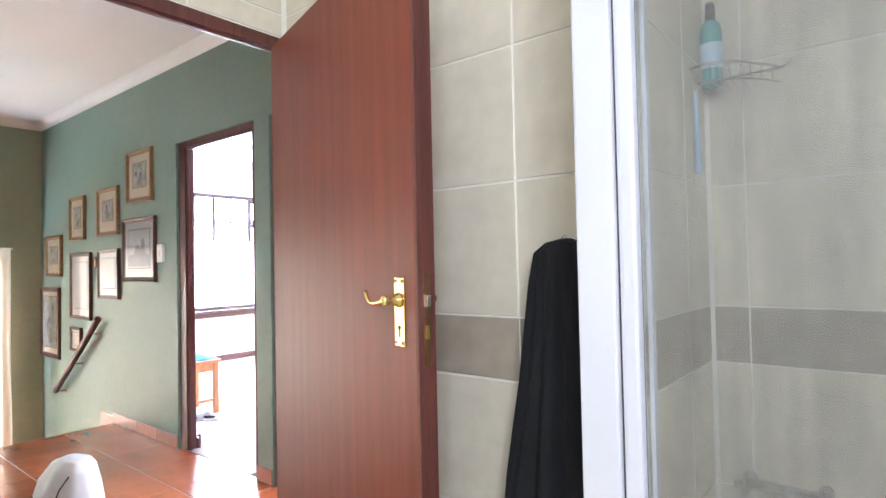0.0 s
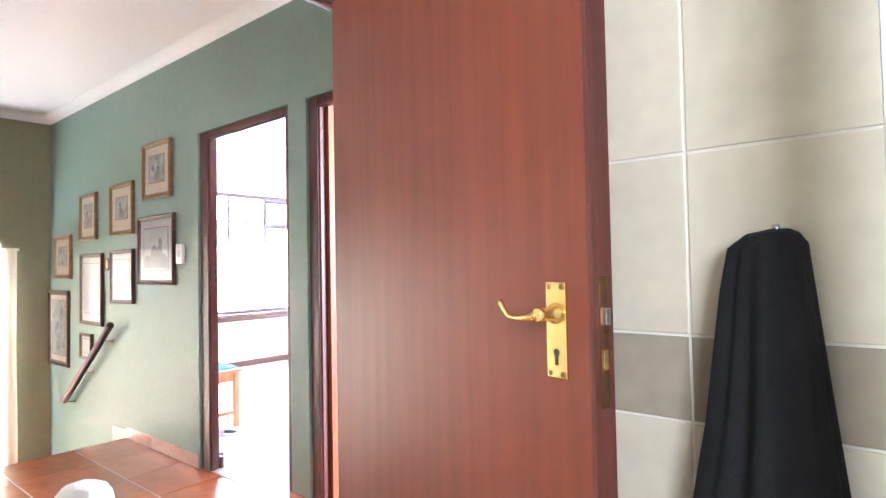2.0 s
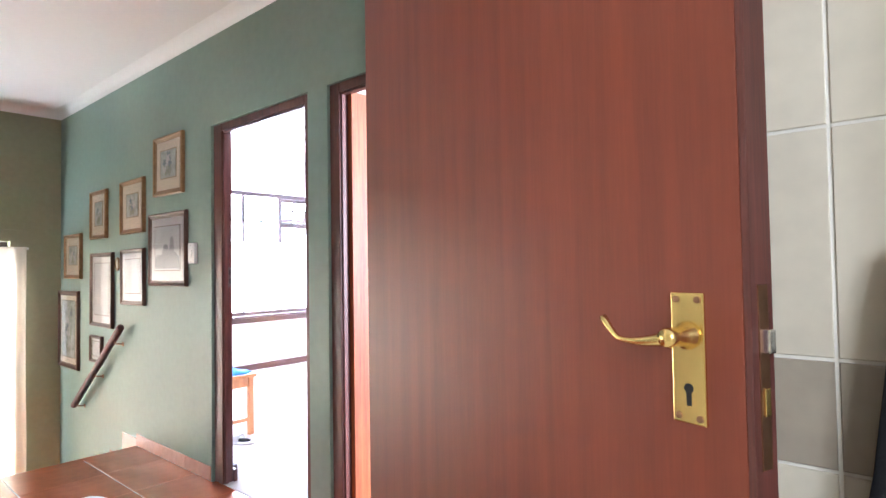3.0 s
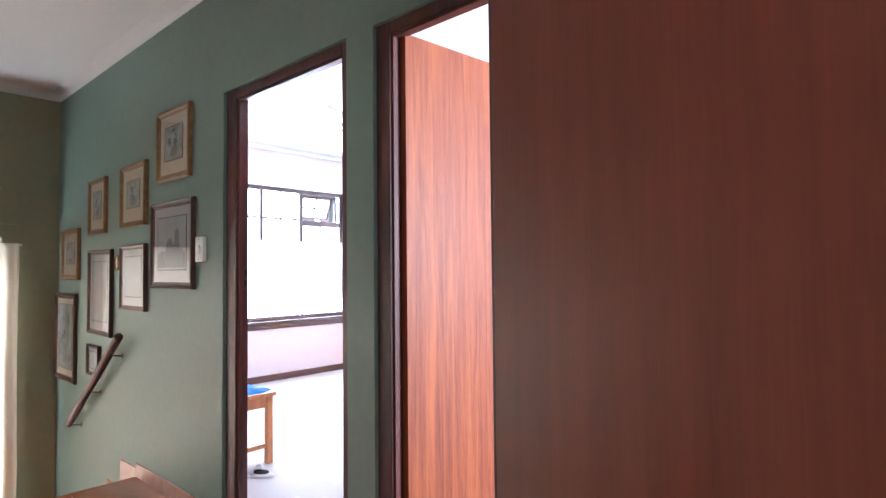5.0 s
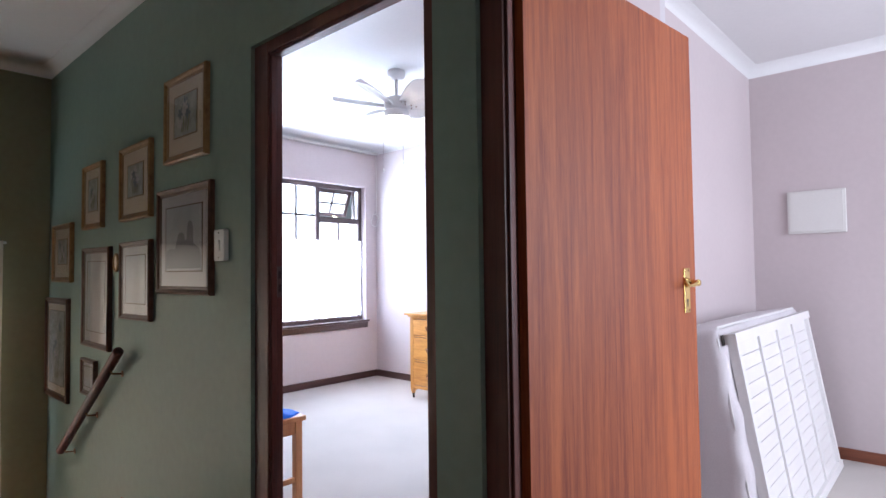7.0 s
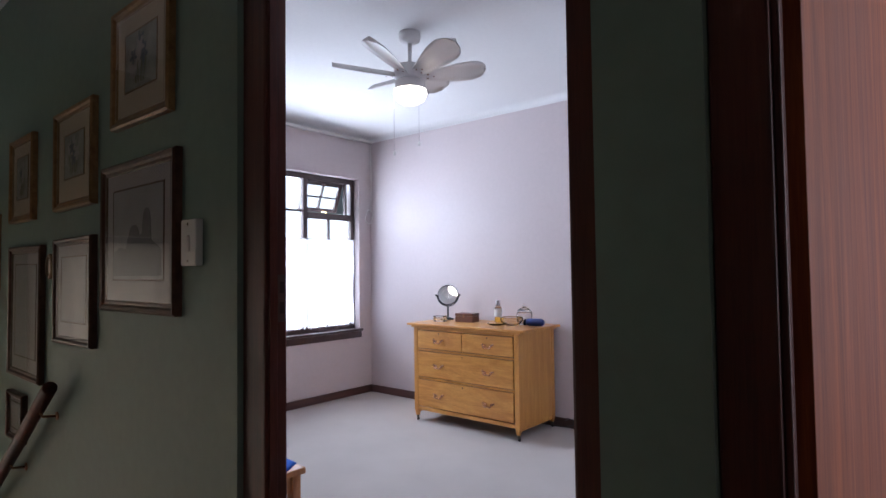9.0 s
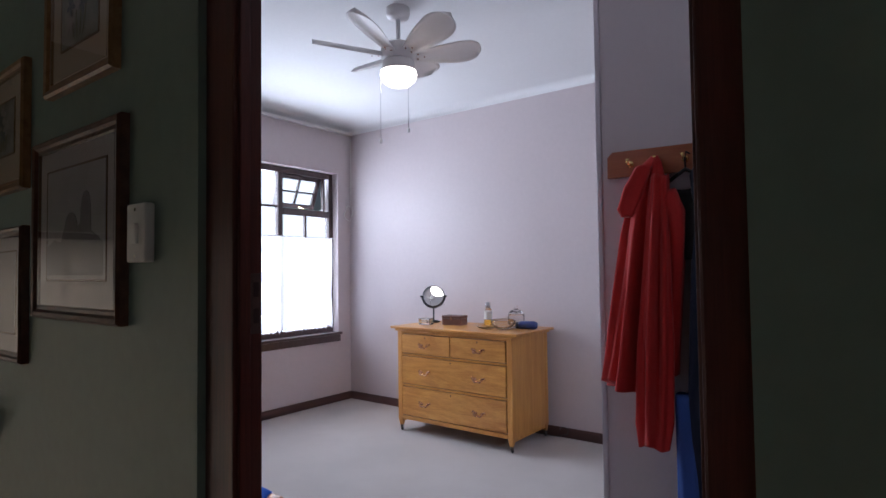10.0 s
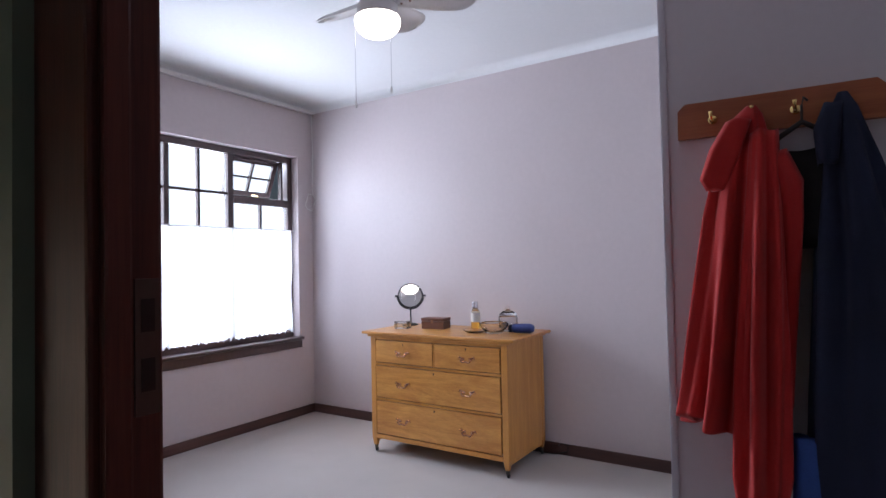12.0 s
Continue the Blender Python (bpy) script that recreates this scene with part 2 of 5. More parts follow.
def soapy(name):
    """Shower glass under a thin film of dried soap with runs in it."""
    m = clear(name, (0.93, 0.95, 0.93))
    nt = m.node_tree
    film, mix = nt.nodes.new("ShaderNodeBsdfDiffuse"), nt.nodes.new("ShaderNodeMixShader")
    film.inputs["Color"].default_value = (0.20, 0.19, 0.175, 1)
    co, mp = nt.nodes.new("ShaderNodeTexCoord"), nt.nodes.new("ShaderNodeMapping")
    mp.inputs["Scale"].default_value = (1, 1, 0.18)
    runs, rng = nt.nodes.new("ShaderNodeTexNoise"), nt.nodes.new("ShaderNodeMapRange")
    runs.inputs["Scale"].default_value, runs.inputs["Detail"].default_value = 16, 5
    rng.inputs["From Min"].default_value, rng.inputs["From Max"].default_value = 0.3, 0.7
    rng.inputs["To Min"].default_value, rng.inputs["To Max"].default_value = 0.26, 0.42
    nt.links.new(co.outputs["Object"], mp.inputs["Vector"])
    nt.links.new(mp.outputs[0], runs.inputs["Vector"])
    nt.links.new(runs.outputs["Fac"], rng.inputs["Value"])
    nt.links.new(rng.outputs[0], mix.inputs[0])
    nt.links.new(nt.nodes["Principled BSDF"].outputs[0], mix.inputs[1])
    nt.links.new(film.outputs[0], mix.inputs[2])
    nt.links.new(mix.outputs[0], nt.nodes["Material Output"].inputs["Surface"])
    return m


SOAPY = soapy("soap_filmed_glass")
GLASS = clear("clear_glass")
CRYSTAL = clear("thin_crystal", (0.99, 0.99, 1.0), 0.0, 1.24)
COPPER = material("copper_pull", (0.66, 0.38, 0.24), 0.25, 1.0, fine=90, vary=0.1, bump=0.03)
BLUE_BOTTLE = material("navy_plastic", (0.03, 0.05, 0.20), 0.3, fine=60, vary=0.1, bump=0.02)
TEAL_GEL = material("teal_bottle_plastic", (0.06, 0.33, 0.32), 0.25, fine=40, vary=0.1, bump=0.02)
PALE_BLUE = material("pale_blue_plastic", (0.45, 0.60, 0.74), 0.3, fine=40, vary=0.05, bump=0.02)
AMBER = clear("amber_liquid", (0.95, 0.55, 0.08), 0.0, 1.36)
MIRROR = material("mirror_silver", (0.92, 0.92, 0.92), 0.01, 1.0, vary=0.0, bump=0.0)
BULB = glow("lit_opal_glass", (1.0, 0.84, 0.66), 60.0)
LAWN = material("garden_grass", (0.07, 0.10, 0.035), 0.95, fine=8, coarse=0.5, vary=0.35, bump=0.4, depth=0.05)
BARK = material("grey_bark", (0.14, 0.10, 0.075), 0.95, fine=30, coarse=4, vary=0.3, bump=0.6, depth=0.02)
LEAVES = material("tree_leaves", (0.08, 0.12, 0.045), 0.7, fine=8, coarse=1, vary=0.4, bump=0.0)
ROOF = material("brown_roof_tiles", (0.20, 0.11, 0.085), 0.85, fine=10, coarse=1, vary=0.25, bump=0.3, depth=0.02)


# ---- mesh helpers ----
def add_box(bm, x0, x1, y0, y1, z0, z1, m=None):
    v = bmesh.ops.create_cube(bm, size=1.0)["verts"]
    t = Matrix.Translation(((x0 + x1) / 2, (y0 + y1) / 2, (z0 + z1) / 2)) @ Matrix.Diagonal((abs(x1 - x0), abs(y1 - y0), abs(z1 - z0), 1))
    bmesh.ops.transform(bm, matrix=(m or Matrix()) @ t, verts=v)
    return v


def box(x0, x1, y0, y1, z0, z1, bevel=0.0, m=None, segments=2):
    bm = bmesh.new()
    add_box(bm, x0, x1, y0, y1, z0, z1, m)
    if bevel:
        bmesh.ops.bevel(bm, geom=bm.edges[:], offset=bevel, segments=segments, affect="EDGES", profile=0.6)
    return bm


def lathe(profile, steps=28, m=None, bm=None):
    """A turned body from (radius, height) pairs."""
    bm = bm or bmesh.new()
    rings = []
    for r, z in profile:
        rings.append([bm.verts.new(((m or Matrix()) @ Vector((max(r, 1e-5) * math.cos(2 * math.pi * i / steps), max(r, 1e-5) * math.sin(2 * math.pi * i / steps), z)))) for i in range(steps)])
    for a, b in zip(rings, rings[1:]):
        for i in range(steps):
            bm.faces.new((a[i], a[(i + 1) % steps], b[(i + 1) % steps], b[i]))
    bm.faces.new(rings[0][::-1])
    bm.faces.new(rings[-1])
    bmesh.ops.recalc_face_normals(bm, faces=bm.faces[:])
    return bm


def tube(points, radii, steps=10, bm=None, squash=1.0):
    """A bent rod through points; radii is one number or one for each point."""
    bm = bm or bmesh.new()
    pts = [Vector(p) for p in points]
    if not isinstance(radii, (list, tuple)):
        radii = [radii] * len(pts)
    rings, up = [], Vector((0.123, 0.31, 0.94))
    for i, p in enumerate(pts):
        d = (pts[min(i + 1, len(pts) - 1)] - pts[max(i - 1, 0)]).normalized()
        s = d.cross(up)
        s = s.normalized() if s.length > 1e-4 else Vector((1, 0, 0))
        u = s.cross(d).normalized()
        rings.append([bm.verts.new(p + radii[i] * (math.cos(2 * math.pi * k / steps) * s + squash * math.sin(2 * math.pi * k / steps) * u)) for k in range(steps)])
    for a, b in zip(rings, rings[1:]):
        for k in range(steps):
            bm.faces.new((a[k], a[(k + 1) % steps], b[(k + 1) % steps], b[k]))
    bm.faces.new(rings[0][::-1])
    bm.faces.new(rings[-1])
    bmesh.ops.recalc_face_normals(bm, faces=bm.faces[:])
    return bm


def prism(outline, depth, m=None, bm=None):
    """A flat outline in x and z, given depth along y."""
    bm = bm or bmesh.new()
    m = m or Matrix()
    front = [bm.verts.new(m @ Vector((x, 0, z))) for x, z in outline]
    back = [bm.verts.new(m @ Vector((x, depth, z))) for x, z in outline]
    bm.faces.new(front)
    bm.faces.new(back[::-1])
    n = len(outline)
    for i in range(n):
        bm.faces.new((front[i], front[(i + 1) % n], back[(i + 1) % n], back[i]))
    bmesh.ops.recalc_face_normals(bm, faces=bm.faces[:])
    return bm


def mesh_of(name, bm, mat, smooth=False):
    me = bpy.data.meshes.new(name)
    bm.to_mesh(me)
    bm.free()
    me.materials.append(mat)
    if smooth:
        me.shade_smooth()
    return me


def part(name, bm, mat, parent, label="", smooth=False):
    ob = new(name, mesh_of(name, bm, mat, smooth))
    ob.parent = parent
    return tagged(ob, label=label)


def thing(name, label, category, m=None, group=""):
    ob = new(name)
    ob.empty_display_size = 0.1
    ob.matrix_basis = m or Matrix()
    return tagged(ob, label, category, group)


def single(name, bm, mat, label, category, m=None, group="", smooth=False, kind=""):
    ob = new(name, mesh_of(name, bm, mat, smooth))
    if m:
        ob.matrix_basis = m
    return tagged(ob, label, category, group, kind)


def structure(name, bm, mat, label, category="wall", smooth=False):
    return single(name, bm, mat, label, category, kind="structure", smooth=smooth)


def wall_along(axis, c0, c1, u0, u1, z0, z1, holes=()):
    """A wall slab along x or y, with openings (u0, u1, z0, z1) cut through it."""
    bm = bmesh.new()
    us = sorted({u0, u1, *[h[0] for h in holes], *[h[1] for h in holes]})
    for a, b in zip(us, us[1:]):
        cuts = sorted((h[2], h[3]) for h in holes if h[0] < (a + b) / 2 < h[1])
        low = z0
        for c, d in [*cuts, (z1, z1)]:
            if c - low > 1e-4:
                if axis == "x":
                    add_box(bm, a, b, c0, c1, low, c)
                else:
                    add_box(bm, c0, c1, a, b, low, c)
            low = d
    bmesh.ops.remove_doubles(bm, verts=bm.verts[:], dist=1e-5)
    return bm


def cove(x0, x1, y0, y1, z, size=0.075, steps=5):
    """A hollow plaster cornice round a rectangular ceiling."""
    bm = bmesh.new()
    rings = []
    for i in range(steps + 1):
        a = i / steps * math.pi / 2
        inset, drop = size * (1 - math.cos(a)), size * (1 - math.sin(a))
        drop -= 0.002
        rings.append([bm.verts.new(p) for p in ((x0 + inset, y0 + inset, z - drop), (x1 - inset, y0 + inset, z - drop), (x1 - inset, y1 - inset, z - drop), (x0 + inset, y1 - inset, z - drop))])
    for a, b in zip(rings, rings[1:]):
        for k in range(4):
            bm.faces.new((a[k], a[(k + 1) % 4], b[(k + 1) % 4], b[k]))
    back = [bm.verts.new(p) for p in ((x0, y0, z + 0.03), (x1, y0, z + 0.03), (x1, y1, z + 0.03), (x0, y1, z + 0.03))]
    for k in range(4):
        bm.faces.new((rings[-1][k], rings[-1][(k + 1) % 4], back[(k + 1) % 4], back[k]))
    bmesh.ops.recalc_face_normals(bm, faces=bm.faces[:])
    return bm


def drape(heights, steps=72, folds=7, amp=0.12, seed=1, bm=None):
    """Hanging cloth: closed rings (z, x, y, half width, half depth, fold strength) joined into one folded skin."""
    rnd = random.Random(seed)
    bm = bm or bmesh.new()
    ph = [rnd.uniform(0, 6.28) for _ in range(4)]
    rings = []
    for z, cx, cy, w, d, f in heights:
        ring = []
        for i in range(steps):
            a = 2 * math.pi * i / steps
            wave = math.sin(folds * a + ph[0] + 1.3 * z) + 0.6 * math.sin((folds * 2 - 3) * a + ph[1] - 2 * z) + 0.35 * math.sin((folds + 4) * a + ph[2])
            k = 1 + amp * f * wave
            ring.append(bm.verts.new((cx + w * k * math.cos(a), cy + d * (1 + 2.2 * amp * f * wave) * math.sin(a), z + 0.012 * f * math.sin(3 * a + ph[3]))))
        rings.append(ring)
    for a, b in zip(rings, rings[1:]):
        for i in range(steps):
            bm.faces.new((a[i], a[(i + 1) % steps], b[(i + 1) % steps], b[i]))
    bm.faces.new(rings[0][::-1])
    bm.faces.new(rings[-1])
    bmesh.ops.recalc_face_normals(bm, faces=bm.faces[:])
    return bm


def smooth_rings(rows, n=14):
    """Rings between the given ones, eased."""
    out = []
    for a, b in zip(rows, rows[1:]):
        for i in range(n):
            s = i / n
            out.append(tuple(p + (q - p) * s for p, q in zip(a, b)))
    return [*out, rows[-1]]


def curtain_sheet(y0, y1, z0, z1, x, amp=0.02, waves=9, scallop=0.0, rows=14, seed=3):
    """A gathered curtain in the plane of an x wall, with real thickness."""
    rnd = random.Random(seed)
    ph = [rnd.uniform(0, 6.28) for _ in range(3)]
    bm = bmesh.new()
    cols = waves * 10
    grid = {}
    for side in (0, 1):
        for i in range(cols + 1):
            u = i / cols
            for j in range(rows + 1):
                v = j / rows
                spread = 0.35 + 0.65 * v
                off = amp * spread * (math.sin(2 * math.pi * waves * u + ph[0] + 0.8 * v) + 0.5 * math.sin(2 * math.pi * waves * 1.7 * u + ph[1]))
                zz = z1 + (z0 - z1) * v
                if j == rows:
                    zz += scallop * abs(math.sin(math.pi * waves * 1.5 * u))
                grid[side, i, j] = bm.verts.new((x + off + 0.002 * side, y0 + (y1 - y0) * u + 0.012 * math.sin(9 * v + ph[2]) * v, zz))
    for i in range(cols):
        for j in range(rows):
            bm.faces.new([grid[0, a, b] for a, b in ((i, j), (i + 1, j), (i + 1, j + 1), (i, j + 1))])
            bm.faces.new([grid[1, a, b] for a, b in ((i, j + 1), (i + 1, j + 1), (i + 1, j), (i, j))])
    for i in range(cols):
        for j in (0, rows):
            bm.faces.new([grid[0, i, j], grid[0, i + 1, j], grid[1, i + 1, j], grid[1, i, j]])
    for j in range(rows):
        for i in (0, cols):
            bm.faces.new([grid[0, i, j], grid[0, i, j + 1], grid[1, i, j + 1], grid[1, i, j]])
    bmesh.ops.recalc_face_normals(bm, faces=bm.faces[:])
    return bm


# ---- large structure ----
CEIL = 2.69
CEIL_BED = 2.645
CEIL_STUDY = 2.61
BED_DOOR = (-3.622, -2.672, -0.3, 2.085)
STUDY_DOOR = (-2.522, -1.540, -0.3, 2.085)
BATH_DOOR = (0.15, 1.180, -0.3, 2.05)
LOW = -2.9

structure("wall_north_landing_side", wall_along("x", 1.775, 1.812, -6.4, -1.525, LOW, CEIL, [(BED_DOOR[0], BED_DOOR[1], LOW + 2.6, 2.085), (STUDY_DOOR[0], STUDY_DOOR[1], LOW + 2.6, 2.085)]), GREEN, "sage green painted plaster wall of the landing")
structure("wall_north_room_side", wall_along("x", 1.814, 1.85, -6.9, 0.95, -0.3, CEIL, [BED_DOOR, STUDY_DOOR]), LILAC, "pale painted plaster wall inside the bedrooms")
structure("wall_stair_west", wall_along("y", -6.6, -6.4, -2.0, 1.775, LOW, CEIL, [(-1.7, 1.4, -1.1, 1.5)]), GREEN_WARM_LIT, "green wall with a tall curtained window, warm light put into its colour")
structure("wall_landing_south", box(-6.6, -1.55, -2.12, -2.0, LOW, CEIL), GREEN, "sage green wall closing the landing")
structure("wall_landing_east", wall_along("y", -1.525, -1.504, -2.0, 1.775, -0.3, CEIL, [BATH_DOOR]), GREEN, "sage green wall beside the bathroom door")
structure("wall_bathroom_west", wall_along("y", -1.502, -1.478, -1.4, 1.19, -0.3, CEIL, [BATH_DOOR]), TILE_GROUT, "grouted wall behind bathroom tiles")
structure("wall_bathroom_north", box(-1.478, -0.205, 1.15, 1.812, -0.3, CEIL), TILE_GROUT, "grouted wall behind the open door")
structure("wall_shower_north", box(-0.205, 0.95, 1.72, 1.812, -0.3, CEIL), TILE_GROUT, "grouted back wall of the shower")
structure("wall_bathroom_east", wall_along("y", 0.95, 1.07, -1.5, 1.812, -0.3, CEIL, [(-1.3, -0.3, 1.22, 2.22)]), WALL_TILE, "cream tiled wall with the bathroom window")
structure("wall_bathroom_south", box(-1.514, 0.95, -1.5, -1.4, -0.3, CEIL), WALL_TILE, "cream tiled bathroom wall")
structure("wall_bedroom_west", wall_along("y", -6.92, -6.725, 1.85, 5.10, -0.3, CEIL, [(3.30, 4.94, 0.66, 2.19)]), LILAC, "pale lilac grey wall with the bedroom window")
structure("wall_bedroom_north", box(-6.92, -2.73, 5.10, 5.25, -0.3, CEIL), LILAC, "pale lilac grey wall behind the chest of drawers")
structure("wall_between_rooms", box(-2.66, -2.602, 1.85, 3.20, -0.3, CEIL), LILAC, "pale wall between the two bedrooms")
structure("wall_between_rooms_return", box(-2.79, -2.602, 3.20, 3.26, -0.3, CEIL), PANEL, "white closet front beside the coat rack")
structure("wall_between_rooms_back", box(-2.79, -2.735, 3.26, 5.10, -0.3, CEIL), LILAC, "pale wall behind the closet")
structure("wall_study_side_near", box(-2.60, -2.56, 1.85, 3.08, -0.3, CEIL), LILAC, "pale wall behind the open orange door")
structure("wall_study_side", box(-2.733, -2.70, 3.26, 5.06, -0.3, CEIL), LILAC, "pale wall behind the leaning bed base")
structure("wall_study_north", box(-2.73, 0.95, 5.06, 5.25, -0.3, CEIL), LILAC, "pale lilac wall of the second bedroom")
structure("wall_study_east", wall_along("y", 0.83, 0.95, 1.85, 5.06, -0.3, CEIL, [(2.7, 4.5, 0.8, 2.2)]), LILAC, "pale wall with the second bedroom's window")
closet = structure("wall_closet", box(-3.385, -2.79, 3.20, 5.10, 0.0, CEIL), PANEL, "white panelled closet wall with a hook board", "closet wall")
structure("trim_closet_edge", box(-3.392, -3.372, 3.193, 3.21, 0.0, CEIL - 0.002, 0.004), ALUMINIUM, "white edging strip on the closet's corner", "trim")

structure("floor_bedroom", box(-6.725, -2.79, 1.80, 5.10, -0.12, 0.0), CARPET, "pale beige fitted carpet", "floor")
structure("floor_study", box(-2.73, 0.83, 1.80, 5.06, -0.12, 0.0), CARPET, "pale beige fitted carpet", "floor")
structure("floor_landing_screed", box(-4.66, -1.50, -2.0, 1.80, -0.15, -0.008), GROUT, "pale grout bed of the landing floor", "floor")
structure("floor_bathroom", box(-1.50, 0.95, -1.4, 1.72, -0.15, -0.004), WALL_TILE, "cream tiled bathroom floor", "floor")
structure("ceiling_bedroom", box(-6.92, -2.735, 1.814, 5.25, CEIL_BED, CEIL + 0.1), WHITE_PAINT, "smooth white ceiling", "ceiling")
structure("ceiling_study", box(-2.733, 0.95, 1.814, 5.25, CEIL_STUDY, CEIL + 0.1), WHITE_PAINT, "smooth white ceiling", "ceiling")
structure("ceiling_landing", box(-6.6, -1.535, -2.12, 1.835, CEIL, CEIL + 0.1), WHITE_PAINT, "smooth white ceiling over the stairs", "ceiling")
structure("ceiling_bathroom", box(-1.514, 1.07, -1.5, 1.835, CEIL, CEIL + 0.1), WHITE_PAINT, "smooth white bathroom ceiling", "ceiling")
structure("trim_cornice_bedroom", cove(-6.725, -2.79, 1.85, 5.10, CEIL_BED, 0.058), WHITE_PAINT, "white coved plaster cornice", "cornice", True)
structure("trim_cornice_study", cove(-2.70, 0.83, 1.85, 5.06, CEIL_STUDY), WHITE_PAINT, "white coved plaster cornice", "cornice", True)
structure("trim_cornice_landing", cove(-6.4, -1.55, -2.0, 1.775, CEIL), WHITE_PAINT, "white coved plaster cornice", "cornice", True)


def skirting(name, x0, x1, y0, y1, mat, label):
    bm = box(x0, x1, y0, y1, 0.0, 0.072, 0.004)
    return structure(name, bm, mat, label, "skirting board")


skirting("baseboard_bedroom_west", -6.725, -6.709, 1.85, 5.10, SKIRT_WOOD, "dark brown timber skirting")
skirting("baseboard_bedroom_north", -6.708, -3.386, 5.084, 5.10, SKIRT_WOOD, "dark brown timber skirting")
skirting("baseboard_bedroom_south", -6.708, -3.58, 1.85, 1.911, SKIRT_WOOD, "dark brown timber skirting")
skirting("baseboard_study_north", -2.70, 0.83, 5.044, 5.06, SKIRT_RED, "red-brown timber skirting")
skirting("baseboard_study_west", -2.70, -2.684, 3.27, 5.043, SKIRT_RED, "red-brown timber skirting")

# stairs that go down from the landing
stairs = structure("stairs", box(-4.72, -4.662, -0.35, 1.775, -0.20, -0.004, 0.008), TERRACOTTA, "terracotta tiled stairs going down", "stairs")
for i in range(1, 8):
    part("step", box(-4.66 - 0.25 * i - 0.04, -4.66 - 0.25 * (i - 1), -0.35, 1.775, -0.18 * i - 0.18, -0.18 * i, 0.006), TERRACOTTA, stairs)
structure("floor_lower", box(-6.6, -1.5, -2.1, 1.8, LOW, LOW + 0.1), TERRACOTTA, "terracotta floor below the stairs", "floor")
structure("wall_stair_side", box(-4.66, -1.55, -2.0, -1.9, LOW, -0.15), GREEN, "green wall under the landing")


# ---- doors and their frames ----
def door_frame(name, w, h, depth, label, left=0.08, right=0.035):
    """A rebated timber frame, from x 0 to w, with its depth along y."""
    f = tagged(thing(name, label, "door frame"), kind="structure")
    part("jamb", box(0, left, 0, depth, 0.0, h, 0.004), FRAME_WOOD, f)
    part("jamb", box(w - right, w, 0, depth, 0.0, h, 0.004), FRAME_WOOD, f)
    part("head", box(left + 0.001, w - right - 0.001, 0, depth, h - 0.045, h, 0.004), FRAME_WOOD, f)
    part("stop", box(left, left + 0.010, 0.008, depth * 0.5, 0, h - 0.045, 0.003), FRAME_WOOD, f)
    part("stop", box(w - right - 0.005, w - right, 0.008, depth * 0.5, 0, h - 0.045, 0.003), FRAME_WOOD, f)
    part("stop", box(left + 0.011, w - right - 0.011, 0.008, depth * 0.5, h - 0.055, h - 0.0455, 0.003), FRAME_WOOD, f)
    return f


def scroll_lever(parent, x, y, z, side, toward, plate_w=0.043, plate_h=0.153, metal=None):
    """A lever handle on a backplate; side: the way it stands out along y; toward: the way the lever points along x."""
    metal = metal or BRASS
    y1 = y + side * 0.004
    plate = part("backplate", box(x - plate_w / 2, x + plate_w / 2, min(y, y1), max(y, y1), z - 0.103, z + 0.05, 0.0015), metal, parent, "polished brass backplate")
    for sx in (-1, 1):
        for sz in (-0.095, 0.042):
            part("screw", lathe([(0.0042, 0), (0.0042, 0.0015), (0.002, 0.002)], 10, Matrix.Translation((x + sx * 0.0135, y1, z + sz)) @ Matrix.Rotation(-side * math.pi / 2, 4, "X")), OLD_BRASS, plate)
    hole = [(x - 0.003, z - 0.082), (x + 0.003, z - 0.082), (x + 0.003, z - 0.067)] + [(x + 0.006 * math.cos(a), z - 0.062 + 0.006 * math.sin(a)) for a in [(-0.3 + 3.74 * i / 8) for i in range(9)]] + [(x - 0.003, z - 0.067)]
    part("keyhole", prism(hole, 0.0006, Matrix.Translation((0, y1 + (0.0002 if side > 0 else -0.0008), 0))), BLACK_METAL, plate)
    part("boss", lathe([(0.017, 0), (0.0165, 0.004), (0.012, 0.010), (0.0105, 0.03), (0.012, 0.038), (0.009, 0.044)], 20, Matrix.Translation((x, y1, z)) @ Matrix.Rotation(-side * math.pi / 2, 4, "X")), metal, parent, smooth=True)
    pts, rad = [], []
    for i in range(15):
        s = i / 14
        pts.append((x + toward * (0.004 + 0.092 * s), y1 + side * (0.034 + 0.004 * math.sin(3 * s)), z - 0.002 - 0.006 * math.sin(s * math.pi) + 0.022 * max(0, s - 0.72) ** 1.2 * 4.0))
        rad.append(0.0105 - 0.006 * min(1, s * 1.7) + 0.003 * max(0, s - 0.8) * 3)
    part("lever", tube(pts, rad, 12, squash=0.8), metal, parent, smooth=True)


def hinge(parent, x, y, z, h=0.1):
    bm = lathe([(0.006, 0), (0.006, h), (0.0035, h + 0.005)], 10, Matrix.Translation((x, y, z)))
    add_box(bm, x - 0.001, x + 0.03, y - 0.001, y + 0.001, z, z + h)
    return part("hinge", bm, BRASS, parent, "brass butt hinge")


